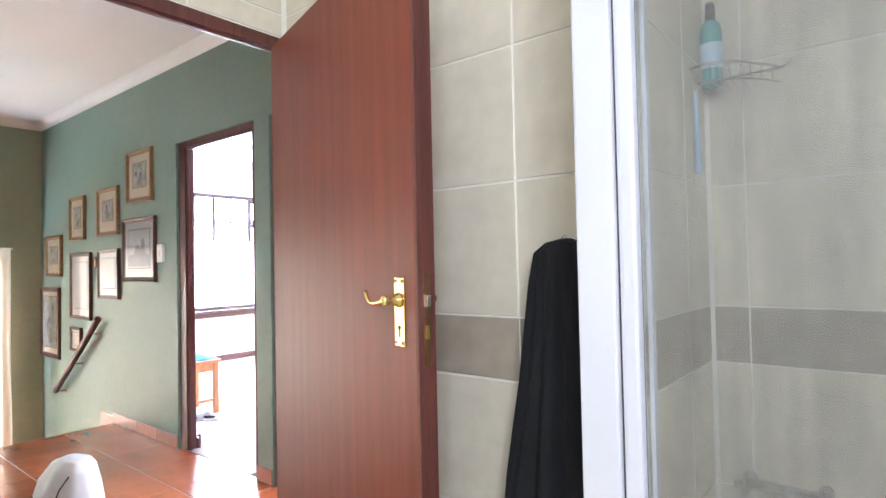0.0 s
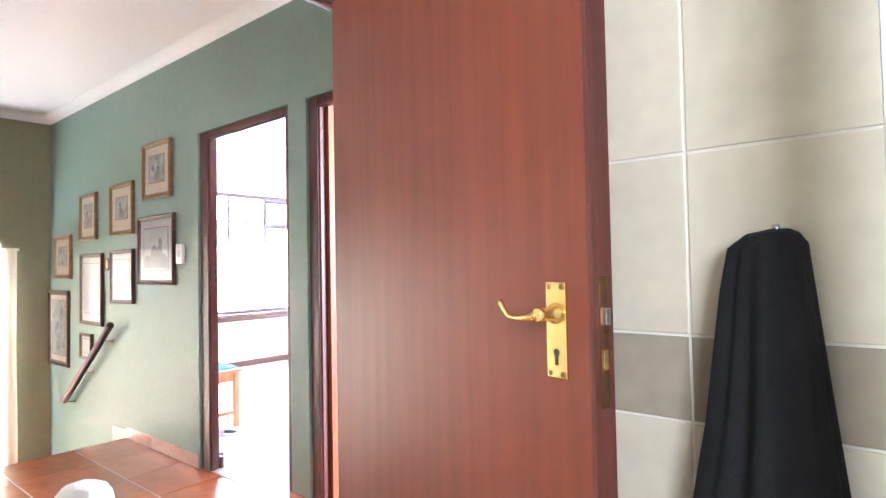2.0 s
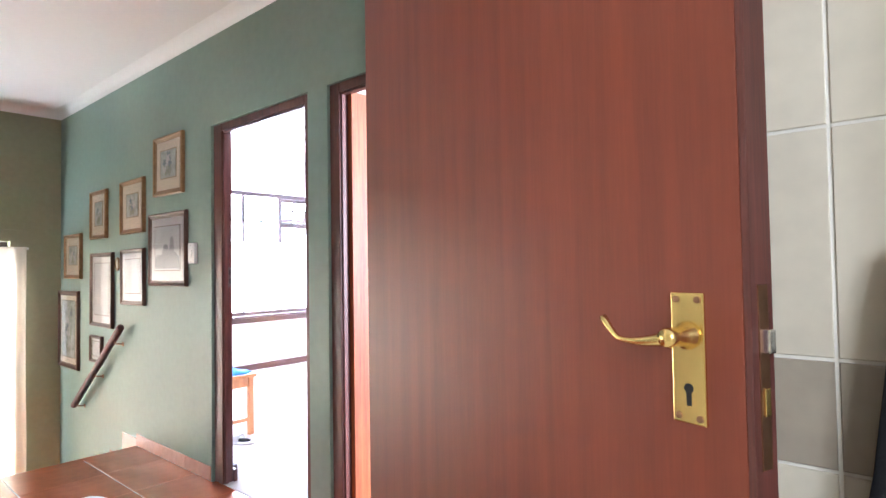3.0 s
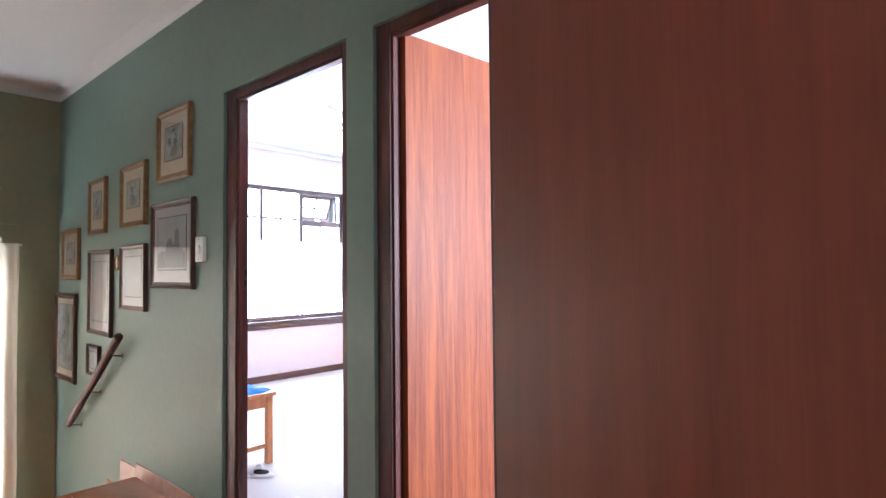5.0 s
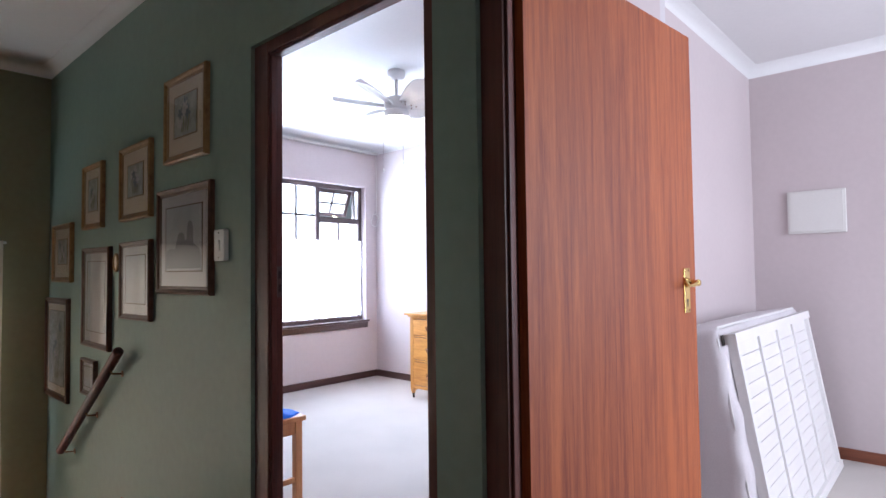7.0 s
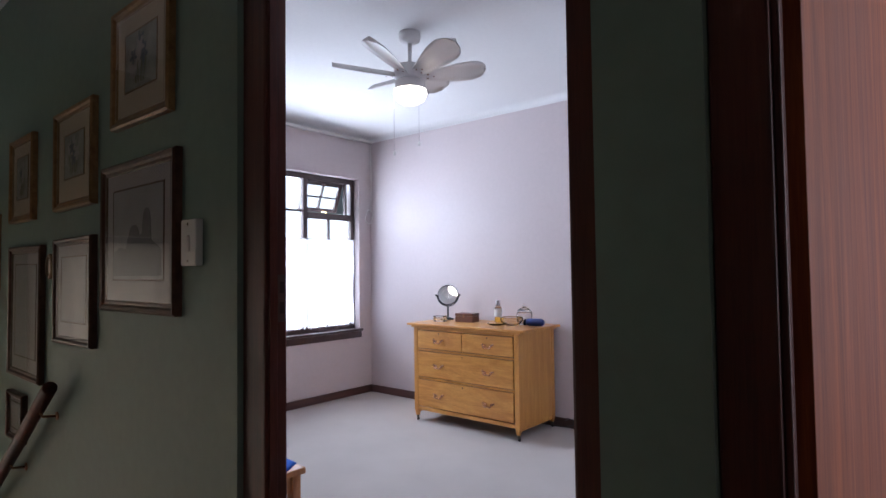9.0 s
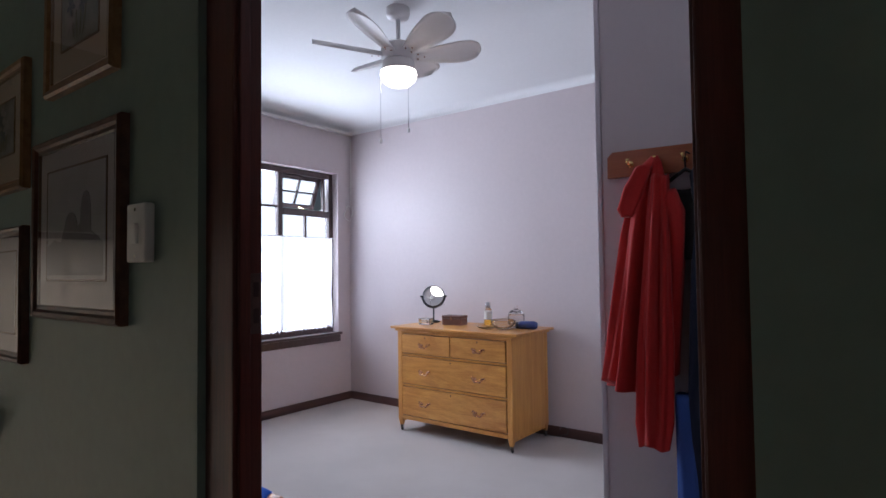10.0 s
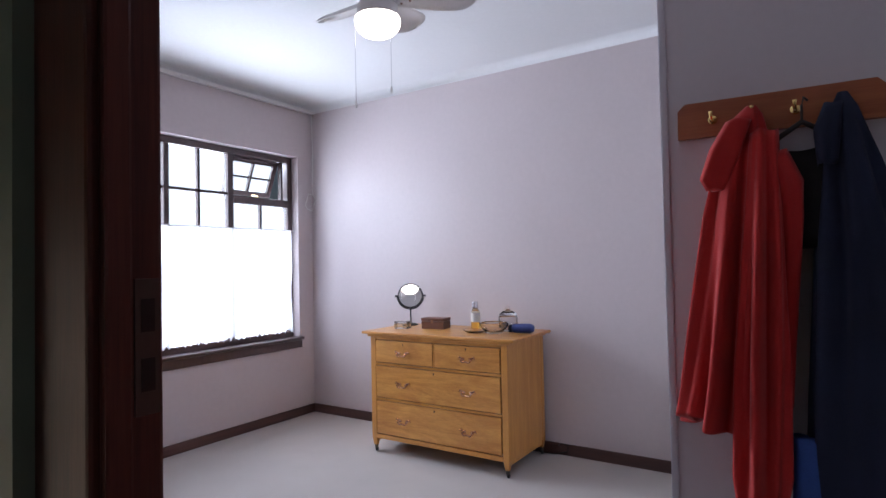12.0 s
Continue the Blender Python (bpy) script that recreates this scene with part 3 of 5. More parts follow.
def door_leaf(name, m, w, h, mat, label, lock_z, face_side, t=0.044, mirror=False):
    """A flush door, hinged at its origin, that reaches w along x and t along y."""
    d = thing(name, label, "door", m)
    tagged(d, kind="structure")
    part("leaf", box(0.0, w - 0.009, 0, t, 0.006, h, 0.0015), mat, d)
    part("lipping", box(w - 0.0085, w, 0, t, 0.006, h, 0.0015), FRAME_WOOD if mat == DOOR_RED else mat, d)
    part("lock_plate", box(w - 0.001, w + 0.0015, t * 0.28, t * 0.72, lock_z - 0.14, lock_z + 0.06, 0.0005), OLD_BRASS, d, "tarnished lock face plate")
    part("latch", box(w, w + 0.011, t * 0.36, t * 0.64, lock_z - 0.014, lock_z + 0.012, 0.002), CHROME, d)
    part("deadbolt", box(w, w + 0.004, t * 0.38, t * 0.62, lock_z - 0.082, lock_z - 0.052, 0.001), BRASS, d)
    scroll_lever(d, w - 0.074, 0.0, lock_z, -1, -1)
    scroll_lever(d, w - 0.074, t, lock_z, 1, -1)
    for z in (0.22, h - 0.30):
        hinge(d, -0.006, -0.004 if face_side < 0 else t + 0.004, z)
    return d


f1 = door_frame("door_frame_1", 0.948, 2.085, 0.062, "dark red varnished timber frame of the bedroom door", 0.096, 0.046)
f1.matrix_basis = pose(-3.621, 1.79, 0)
part("strike_plate", box(0.0962, 0.098, 0.036, 0.058, 1.13, 1.245, 0.0005), STEEL_DARK, f1, "tarnished dark strike plate")
part("strike_plate_hole", box(0.0981, 0.0986, 0.041, 0.053, 1.15, 1.178), BLACK_METAL, f1)
part("strike_plate_hole", box(0.0981, 0.0986, 0.041, 0.053, 1.20, 1.228), BLACK_METAL, f1)
part("plinth_block", box(0.05, 0.106, 0.0625, 0.085, 0.0, 0.07, 0.003), FRAME_WOOD, f1)
f2 = door_frame("door_frame_2", 0.980, 2.085, 0.062, "dark red varnished timber frame of the second bedroom", 0.070, 0.05)
f2.matrix_basis = pose(-2.521, 1.79, 0)
f3 = door_frame("door_frame_3", 1.028, 2.05, 0.048, "red-brown varnished timber frame of the bathroom door", 0.05, 0.036)
f3.matrix_basis = pose(-1.476, 0.151, 0, 0, 0, 90)

door_leaf("door_1", pose(-1.466, 1.078, 0, 0, 0, -16.5) @ pose(0, -0.003, 0), 0.952, 2.0, DOOR_RED, "open flush bathroom door of red varnished timber", 1.148, 1)
door_leaf("door_2", pose(-2.424, 1.840, 0, 0, 0, 84.8), 0.935, 2.05, DOOR_ORANGE, "open flush door with orange ribbon grain", 1.17, 1)
door_leaf("door_3", pose(-2.688, 1.858, 0, 0, 0, 98.9), 0.80, 2.03, DOOR_RED, "open bedroom door seen edge on", 1.17, -1)


# ---- windows ----
def casement(name, m, w, h, label, cols, split, sash_open=0.0):
    """A timber window across x, standing in the plane y 0 to 0.06."""
    win = tagged(thing(name, label, "window", m), kind="structure")
    fr = part("window_frame", box(0, 0.05, 0, 0.06, 0, h, 0.003), WINDOW_WOOD, win)
    part("window_frame", box(w - 0.05, w, 0, 0.06, 0, h, 0.003), WINDOW_WOOD, win)
    part("window_frame", box(0.051, w - 0.051, 0, 0.06, h - 0.05, h, 0.003), WINDOW_WOOD, win)
    part("window_frame", box(0.051, w - 0.051, 0, 0.06, 0, 0.05, 0.003), WINDOW_WOOD, win)
    part("pane", box(0.052, w - 0.052, 0.028, 0.032, 0.052, (split if sash_open else h) - 0.002), GLASS, win).visible_shadow = False
    return win


bw = casement("window_1", pose(-6.80, 3.30, 0.66, 0, 0, 90), 1.64, 1.53, "dark brown bedroom window with an open top sash", 2, 1.12, 1.0)
# local x runs along the wall, local y into the outside
part("mullion", box(1.005, 1.055, 0.0, 0.06, 0.05, 1.48, 0.003), WINDOW_WOOD, bw)
part("mullion", box(0.49, 0.53, 0.0, 0.06, 0.05, 1.48, 0.003), WINDOW_WOOD, bw)
part("transom", box(1.056, 1.589, -0.004, 0.064, 1.10, 1.16, 0.003), WINDOW_WOOD, bw)
part("glazing_bar", box(0.755, 0.775, 0.01, 0.05, 0.05, 1.48, 0.002), WINDOW_WOOD, bw)
part("glazing_bar", box(0.25, 0.27, 0.01, 0.05, 0.05, 1.48, 0.002), WINDOW_WOOD, bw)
part("glazing_bar", box(0.531, 1.004, 0.012, 0.048, 1.16, 1.18, 0.002), WINDOW_WOOD, bw)
part("glazing_bar", box(0.051, 0.489, 0.012, 0.048, 1.16, 1.18, 0.002), WINDOW_WOOD, bw)
part("glazing_bar", box(1.31, 1.33, 0.01, 0.05, 0.05, 1.10, 0.002), WINDOW_WOOD, bw)
part("pane", box(0.053, 1.004, 0.028, 0.032, 1.119, 1.478), GLASS, bw).visible_shadow = False
part("glazing_bar", box(1.531, 1.55, 0.01, 0.05, 1.16, 1.48, 0.002), WINDOW_WOOD, bw)
sash_pose = pose(0, 0.04, 1.475, 22, 0, 0)
sash = part("top_sash", box(1.06, 1.10, 0, 0.035, -0.31, 0.0, 0.002, sash_pose), WINDOW_WOOD, bw, "sash pushed open at the bottom")
for b in ((1.49, 1.53, -0.31, 0.0), (1.101, 1.489, -0.04, 0.0), (1.101, 1.489, -0.31, -0.27), (1.285, 1.303, -0.269, -0.041)):
    part("sash_rail", box(b[0], b[1], 0, 0.035, b[2], b[3], 0.002, sash_pose), WINDOW_WOOD, sash)
part("sash_rail", box(1.101, 1.489, 0.003, 0.032, -0.165, -0.148, 0.001, sash_pose), WINDOW_WOOD, sash)
part("pane", box(1.101, 1.489, 0.016, 0.020, -0.269, -0.041, 0, sash_pose), GLASS, sash).visible_shadow = False
part("stay", tube([(1.30, 0.02, 1.17), (1.30, 0.09, 1.19)], 0.005, 8), BRASS, bw)
structure("window_sill", box(-6.80, -6.695, 3.24, 4.965, 0.640, 0.662, 0.004), WINDOW_WOOD, "dark brown timber window sill", "window sill")
structure("trim_sill_apron", box(-6.722, -6.705, 3.26, 4.95, 0.575, 0.638, 0.003), WINDOW_WOOD, "dark brown apron under the sill", "trim")

sw = casement("window_2", pose(-6.49, -1.7, -1.1, 0, 0, 90), 3.1, 2.6, "tall stair window behind cream curtains", 2, 1.5)
part("mullion", box(1.525, 1.575, 0, 0.06, 0.05, 2.55, 0.003), WINDOW_WOOD, sw)
part("transom", box(0.051, 1.524, 0, 0.06, 1.5, 1.55, 0.003), WINDOW_WOOD, sw)
part("transom", box(1.576, 3.049, 0, 0.06, 1.5, 1.55, 0.003), WINDOW_WOOD, sw)
ew = casement("window_3", pose(0.92, 2.7, 0.8, 0, 0, 90), 1.8, 1.4, "second bedroom window", 2, 1.4)
part("mullion", box(0.88, 0.92, 0, 0.06, 0.05, 1.35, 0.003), WINDOW_WOOD, ew)
tw = casement("window_4", pose(1.065, -1.3, 1.22, 0, 0, 90), 1.0, 1.0, "bathroom window", 2, 0.9)
part("mullion", box(0.40, 0.44, 0, 0.06, 0.05, 0.9, 0.003), WINDOW_WOOD, tw)

# ---- outside ----
structure("ground", box(-400, 400, -400, 400, -3.4, -3.0), LAWN, "garden lawn below the windows", "ground")


def tree(x, y, h, seed):
    rnd = random.Random(seed)
    t = thing("tree", "leafy garden tree outside the bedroom window", "tree", pose(x, y, -3.0))
    bm = tube([(0, 0, 0), (0.05, 0.02, h * 0.3), (0.0, 0.1, h * 0.6), (0.05, 0.0, h * 0.85)], [0.16, 0.13, 0.08, 0.03], 10)
    for i in range(9):
        a, z = rnd.uniform(0, 6.28), h * rnd.uniform(0.35, 0.75)
        tube([(0, 0, z), (0.5 * math.cos(a), 0.5 * math.sin(a), z + 0.35), (1.1 * math.cos(a), 1.1 * math.sin(a), z + 0.8)], [0.05, 0.035, 0.01], 6, bm)
    part("trunk", bm, BARK, t)
    verts, faces = [], []
    for i in range(2600):
        a, r, z = rnd.uniform(0, 6.28), 1.7 * rnd.random() ** 0.5, rnd.uniform(0.4, 1.05)
        r *= math.sin(min(1, (1.12 - z) * 2.2) * math.pi / 2) * (0.8 + 0.3 * math.sin(3 * a))
        c = Vector((r * math.cos(a), r * math.sin(a), h * z))
        u = Vector((rnd.uniform(-1, 1), rnd.uniform(-1, 1), rnd.uniform(-1, 1))).normalized()
        v = u.orthogonal().normalized()
        s = rnd.uniform(0.06, 0.12)
        n = len(verts)
        verts += [c - u * s, c + v * s * 0.45, c + u * s, c - v * s * 0.45]
        faces.append((n, n + 1, n + 2, n + 3))
    me = bpy.data.meshes.new("crown")
    me.from_pydata(verts, [], faces)
    me.materials.append(LEAVES)
    crown = new("crown", me)
    crown.parent = t


tree(-15.5, 8.6, 5.0, 4)
tree(-19.0, 14.0, 4.6, 9)


# ---- bathroom ----
towel_hook = thing("towel_hook", "small chrome towel hook on the tiles", "hook", pose(-0.360, 1.138, 1.268))
part("rose", lathe([(0.017, 0), (0.016, 0.004), (0.008, 0.007)], 18, pose(0, 0, 0, 90)), CHROME, towel_hook, smooth=True)
part("peg", tube([(0, -0.004, 0), (0, -0.03, 0.0), (0, -0.042, 0.014)], [0.005, 0.005, 0.007], 10), CHROME, towel_hook, smooth=True)
single("towel", drape(smooth_rings([(1.278, -0.356, 1.098, 0.016, 0.014, 0.0), (1.270, -0.366, 1.094, 0.040, 0.024, 0.2), (1.250, -0.372, 1.092, 0.058, 0.032, 0.5), (1.18, -0.374, 1.090, 0.066, 0.036, 0.8), (0.95, -0.376, 1.086, 0.090, 0.042, 1.0), (0.72, -0.386, 1.084, 0.122, 0.044, 1.1), (0.50, -0.394, 1.084, 0.148, 0.046, 1.1)], 10), 120, 6, 0.10, 5), BLACK_CLOTH,
       "black terry towel hanging from a hook on the tiled wall", "towel", smooth=True)

shower = thing("shower_enclosure", "glass shower enclosure with a white aluminium frame", "shower")
part("corner_post", box(-0.207, -0.136, 0.842, 0.90, 0.02, 2.05, 0.006), ALUMINIUM, shower, "white powder-coated post")
part("door_stile", box(-0.133, -0.100, 0.850, 0.885, 0.05, 2.02, 0.008), ALUMINIUM, shower)
part("seal", box(-0.136, -0.133, 0.856, 0.875, 0.05, 2.02), STEEL_DARK, shower)
part("inner_stile", box(-0.093, -0.085, 0.872, 0.890, 0.05, 2.02, 0.002), ALUMINIUM, shower)
part("top_rail", box(-0.135, 0.948, 0.850, 0.885, 2.021, 2.05, 0.004), ALUMINIUM, shower)
part("bottom_rail", box(-0.135, 0.948, 0.850, 0.885, 0.02, 0.049, 0.004), ALUMINIUM, shower)
part("side_rail", box(-0.195, -0.165, 0.901, 1.139, 2.02, 2.05, 0.004), ALUMINIUM, shower)
part("glass_panel", box(-0.099, 0.948, 0.865, 0.871, 0.05, 2.02), SOAPY, shower, "shower glass dulled by soap film").visible_shadow = False
part("side_glass", box(-0.183, -0.177, 0.901, 1.139, 0.05, 2.019), GLASS, shower).visible_shadow = False

basket = thing("shower_basket", "chrome wire shower basket hung in the corner", "basket", pose(0, 0, 0))
def rim(z, s):
    return [(-0.192, 1.700 - 0.16 * s, z), (-0.15, 1.695 - 0.17 * s, z), (-0.08, 1.690 - 0.13 * s, z), (-0.02, 1.690 - 0.04 * s, z), (0.0, 1.700, z)]
part("rim", tube(rim(1.745, 1), 0.0035, 8), CHROME, basket, smooth=True)
part("rim", tube(rim(1.705, 0.85), 0.0030, 8), CHROME, basket, smooth=True)
part("back_wire", tube([(-0.192, 1.54, 1.745), (-0.192, 1.70, 1.745), (0.0, 1.70, 1.745), (0.03, 1.70, 1.76)], 0.0035, 8), CHROME, basket)
for i in range(9):
    x = -0.185 + 0.021 * i
    part("wire", tube([(x, 1.702, 1.705), (x, 1.715 - 0.17 * (1 - (i / 9) ** 2), 1.705), (x, 1.712 - 0.18 * (1 - (i / 9) ** 2), 1.745)], 0.0016, 6), CHROME, basket)
gel = thing("shower_gel_bottle", "teal shower gel bottle with a pale label in the basket", "bottle", pose(-0.160, 1.635, 1.708))
part("body", lathe([(0.026, 0), (0.029, 0.008), (0.029, 0.15), (0.024, 0.18), (0.013, 0.19)], 22), TEAL_GEL, gel, smooth=True)
part("label", lathe([(0.0293, 0.05), (0.0294, 0.052), (0.0294, 0.12), (0.0293, 0.122)], 22), PALE_BLUE, gel)
part("cap", lathe([(0.0135, 0.191), (0.0135, 0.235), (0.011, 0.24)], 18), BLACK_METAL, gel)
brush = thing("bath_brush", "pale blue brush hanging below the basket", "brush", pose(-0.185, 1.56, 1.46))
part("handle", tube([(0, 0, 0.22), (0, 0, 0.1), (0.002, 0, 0.0)], [0.006, 0.008, 0.011], 10), PALE_BLUE, brush, smooth=True)
part("loop", tube([(0, 0, 0.215), (0.006, 0, 0.235), (0, 0, 0.25), (-0.006, 0, 0.235), (0, 0, 0.215)], 0.0015, 6), PLASTIC, brush)
# solid taps added behind the glass for the basin's reflection in it
taps = thing("reflected_taps", "reflection of chrome cross taps, built as solid taps behind the glass", "tap", pose(-0.02, 1.706, 0.60))
part("bar", tube([(-0.09, -0.04, 0), (0.09, -0.04, 0)], 0.014, 14), CHROME, taps, smooth=True)
part("spout", tube([(0, -0.04, 0), (0, -0.08, -0.005), (0, -0.11, -0.03)], 0.011, 12), CHROME, taps, smooth=True)
for x in (-0.09, 0.09):
    part("inlet", tube([(x, 0.012, 0), (x, -0.05, 0)], 0.018, 14), CHROME, taps, smooth=True)
    k = part("tap_head", tube([(x - 0.028, -0.065, 0), (x + 0.028, -0.065, 0)], 0.007, 10), CHROME, taps, smooth=True)
    part("tap_arm", tube([(x, -0.065, -0.028), (x, -0.065, 0.028)], 0.007, 10), CHROME, k, smooth=True)

# ---- landing ----
rail = thing("handrail", "round dark varnished handrail on brass brackets beside the stairs", "handrail")
ra, rb = Vector((-4.83, 1.715, 0.830)), Vector((-5.83, 1.715, 0.126))
part("rail", tube([ra, ra + (rb - ra) * 0.01, ra + (rb - ra) * 0.5, ra + (rb - ra) * 0.99, rb], [0.024, 0.026, 0.026, 0.026, 0.024], 18), FRAME_WOOD, rail, smooth=True)
for s in (0.12, 0.52, 0.93):
    p = ra + (rb - ra) * s
    br = part("bracket", tube([p + Vector((0, 0, -0.024)), p + Vector((0, 0.01, -0.045)), p + Vector((0, 0.057, -0.052))], 0.005, 10), OLD_BRASS, rail, smooth=True)
    part("bracket_rose", lathe([(0.017, 0), (0.016, 0.004), (0.007, 0.006)], 16, Matrix.Translation(p + Vector((0, 0.0595, -0.052))) @ Matrix.Rotation(math.pi / 2, 4, "X")), OLD_BRASS, br)


def moulding(w, h, face, depth):
    """Four mitred lengths of a stepped picture moulding, on the wall plane y 0, standing out to -y."""
    prof = [(0, 0), (0, -depth * 0.75), (face * 0.18, -depth), (face * 0.45, -depth * 0.9), (face * 0.62, -depth * 0.62), (face * 0.85, -depth * 0.58), (face, -depth * 0.42), (face, 0)]
    out = []
    cs = [(-w / 2, 0), (w / 2, 0), (w / 2, h), (-w / 2, h)]
    inw = [(1, 1), (-1, 1), (-1, -1), (1, -1)]
    for k in range(4):
        bm = bmesh.new()
        ends = []
        for j in (k, (k + 1) % 4):
            ends.append([bm.verts.new((cs[j][0] + inw[j][0] * a, b, cs[j][1] + inw[j][1] * a)) for a, b in prof])
        n = len(prof)
        for i in range(n):
            bm.faces.new((ends[0][i], ends[0][(i + 1) % n], ends[1][(i + 1) % n], ends[1][i]))
        bm.faces.new(ends[0][::-1])
        bm.faces.new(ends[1])
        bmesh.ops.recalc_face_normals(bm, faces=bm.faces[:])
        out.append(bm)
    return out


def picture(x0, x1, z0, z1, mat, mount_mat, face, border, motif, label, tilt=0.0):
    w, h = x1 - x0, z1 - z0
    p = thing("framed_picture", label, "picture", pose((x0 + x1) / 2, 1.7745, z0, 0, tilt, 0), "pictures on the green wall")
    for bm in moulding(w, h, face, 0.026):
        part("frame", bm, mat, p)
    part("mount", box(-w / 2 + face * 0.9, w / 2 - face * 0.9, -0.011, -0.002, face * 0.9, h - face * 0.9), mount_mat, p)
    a, c, d = w / 2 - face - border, face + border * 1.25, h - face - border
    pr = part("print", box(-a, a, -0.0135, -0.0112, c, d), PRINT if motif == "flowers" else PRINT_GREY, p)
    for b in moulding(2 * a + 0.012, d - c + 0.012, 0.006, 0.0026):
        bmesh.ops.translate(b, verts=b.verts[:], vec=(0, -0.0112, c - 0.006))
        part("fillet", b, mat, pr)
    if motif == "dome":
        outline = [(-a * 0.96, c + 0.01), (-a * 0.96, c + (d - c) * 0.30), (-a * 0.7, c + (d - c) * 0.36), (-a * 0.45, c + (d - c) * 0.33), (-a * 0.35, c + (d - c) * 0.46)]
        outline += [(-a * 0.10 + a * 0.22 * math.cos(t), c + (d - c) * 0.46 + a * 0.22 * math.sin(t)) for t in [math.pi * (1 - i / 8) for i in range(9)]]
        outline += [(a * 0.22, c + (d - c) * 0.5), (a * 0.24, c + (d - c) * 0.62)]
        outline += [(a * 0.40 + a * 0.15 * math.cos(t), c + (d - c) * 0.64 + a * 0.2 * math.sin(t)) for t in [math.pi * (1 - i / 6) for i in range(7)]]
        outline += [(a * 0.58, c + (d - c) * 0.42), (a * 0.8, c + (d - c) * 0.36), (a * 0.96, c + (d - c) * 0.3), (a * 0.96, c + 0.01)]
        part("drawing", prism(outline, 0.001, Matrix.Translation((0, -0.0148, 0))), INK, pr)
    elif motif == "flowers":
        rnd = random.Random(int(x0 * 100))
        for i in range(7):
            r, t = a * rnd.uniform(0.15, 0.34), rnd.uniform(0, 6.28)
            cx, cz = a * rnd.uniform(-0.45, 0.45), c + (d - c) * rnd.uniform(0.32, 0.8)
            petals = [(cx + r * (0.7 + 0.3 * math.sin(5 * q + t)) * math.cos(q), cz + r * (0.7 + 0.3 * math.sin(5 * q + t)) * math.sin(q)) for q in [2 * math.pi * j / 20 for j in range(20)]]
            part("bloom", prism(petals, 0.0006, Matrix.Translation((0, -0.0145 - 0.0004 * i, 0))), FLOWER if i % 2 else MOUNT_GREY, pr)
        for i in range(4):
            x = a * (-0.25 + 0.16 * i)
            part("stem", prism([(x - 0.003, c + (d - c) * 0.08), (x + 0.003, c + (d - c) * 0.08), (x * 1.8 + 0.003, c + (d - c) * 0.5), (x * 1.8 - 0.003, c + (d - c) * 0.5)], 0.0005, Matrix.Translation((0, -0.0142, 0))), LEAF_INK, pr)
    else:
        for i in range(5):
            z = c + (d - c) * (0.25 + 0.13 * i)
            part("drawing_line", box(-a * (0.5 + 0.07 * i), a * (0.62 - 0.05 * i), -0.0142, -0.0136, z, z + 0.006), MOUNT_GREY, pr)
    part("picture_glass", box(-w / 2 + face * 0.95, w / 2 - face * 0.95, -0.0185, -0.0178, face * 0.95, h - face * 0.95), PICTURE_GLASS, p).visible_shadow = False
    return p


PICTURE_GLASS = clear("picture_glass", (0.99, 0.99, 0.99), 0.0, 1.25)
picture(-4.378, -3.958, 1.724, 2.116, GILT, MOUNT, 0.036, 0.062, "flowers", "small gilt-framed flower print hung highest of the group", 0.5)
picture(-4.454, -3.911, 1.130, 1.610, DARK_MOULD, MOUNT_GREY, 0.036, 0.055, "dome", "framed grey print of a domed skyline")
picture(-4.956, -4.545, 1.500, 1.888, GILT, MOUNT, 0.034, 0.070, "flowers", "gilt-framed flower print with a cream mount", -0.4)
picture(-5.590, -5.245, 1.490, 1.874, GILT, MOUNT, 0.032, 0.060, "flowers", "small gilt-framed flower print with a wide mount")
picture(-6.233, -5.820, 1.172, 1.556, GILT, MOUNT, 0.034, 0.070, "flowers", "gilt-framed print hung beside the corner of the wall")
picture(-6.390, -5.880, 0.397, 1.066, DARK_MOULD, MOUNT, 0.042, 0.045, "flowers", "large brown-framed flower picture low by the corner")
picture(-5.585, -5.118, 0.796, 1.378, DARK_MOULD, MOUNT_GREY, 0.034, 0.050, "lines", "tall dark-framed pale pencil drawing", 0.4)
picture(-4.945, -4.541, 0.988, 1.390, DARK_MOULD, MOUNT_GREY, 0.030, 0.045, "lines", "dark-framed pale print with a grey mount", -0.5)
picture(-5.590, -5.342, 0.508, 0.722, DARK_MOULD, MOUNT_GREY, 0.026, 0.022, "lines", "smallest dark-framed picture above the handrail")
oval = thing("oval_miniature", "tiny oval miniature in a gilt frame", "picture", pose(-5.045, 1.7745, 1.285, 90), "pictures on the green wall")
part("frame", lathe([(0.052, 0), (0.052, 0.010), (0.044, 0.014), (0.036, 0.008), (0.036, 0)], 28, Matrix.Diagonal((0.75, 1, 1, 1))), GILT, oval, smooth=True)
part("print", lathe([(0.036, 0.001), (0.036, 0.006)], 28, Matrix.Diagonal((0.75, 1, 1, 1))), MOUNT, oval)


def light_switch(m, label):
    s = thing("light_switch", label, "light switch", m)
    part("plate", box(-0.042, 0.042, -0.022, 0, -0.063, 0.063, 0.005), PLASTIC, s)
    part("rocker", box(-0.014, 0.014, -0.029, -0.021, -0.022, 0.022, 0.003, pose(0, 0, 0, 4)), PLASTIC, s)
    for z in (-0.05, 0.05):
        part("screw", lathe([(0.004, 0), (0.004, 0.0015)], 10, pose(0, -0.0218, z, 90)), CHROME, s)


light_switch(pose(-3.833, 1.7745, 1.334), "white plastic light switch beside the bedroom door")
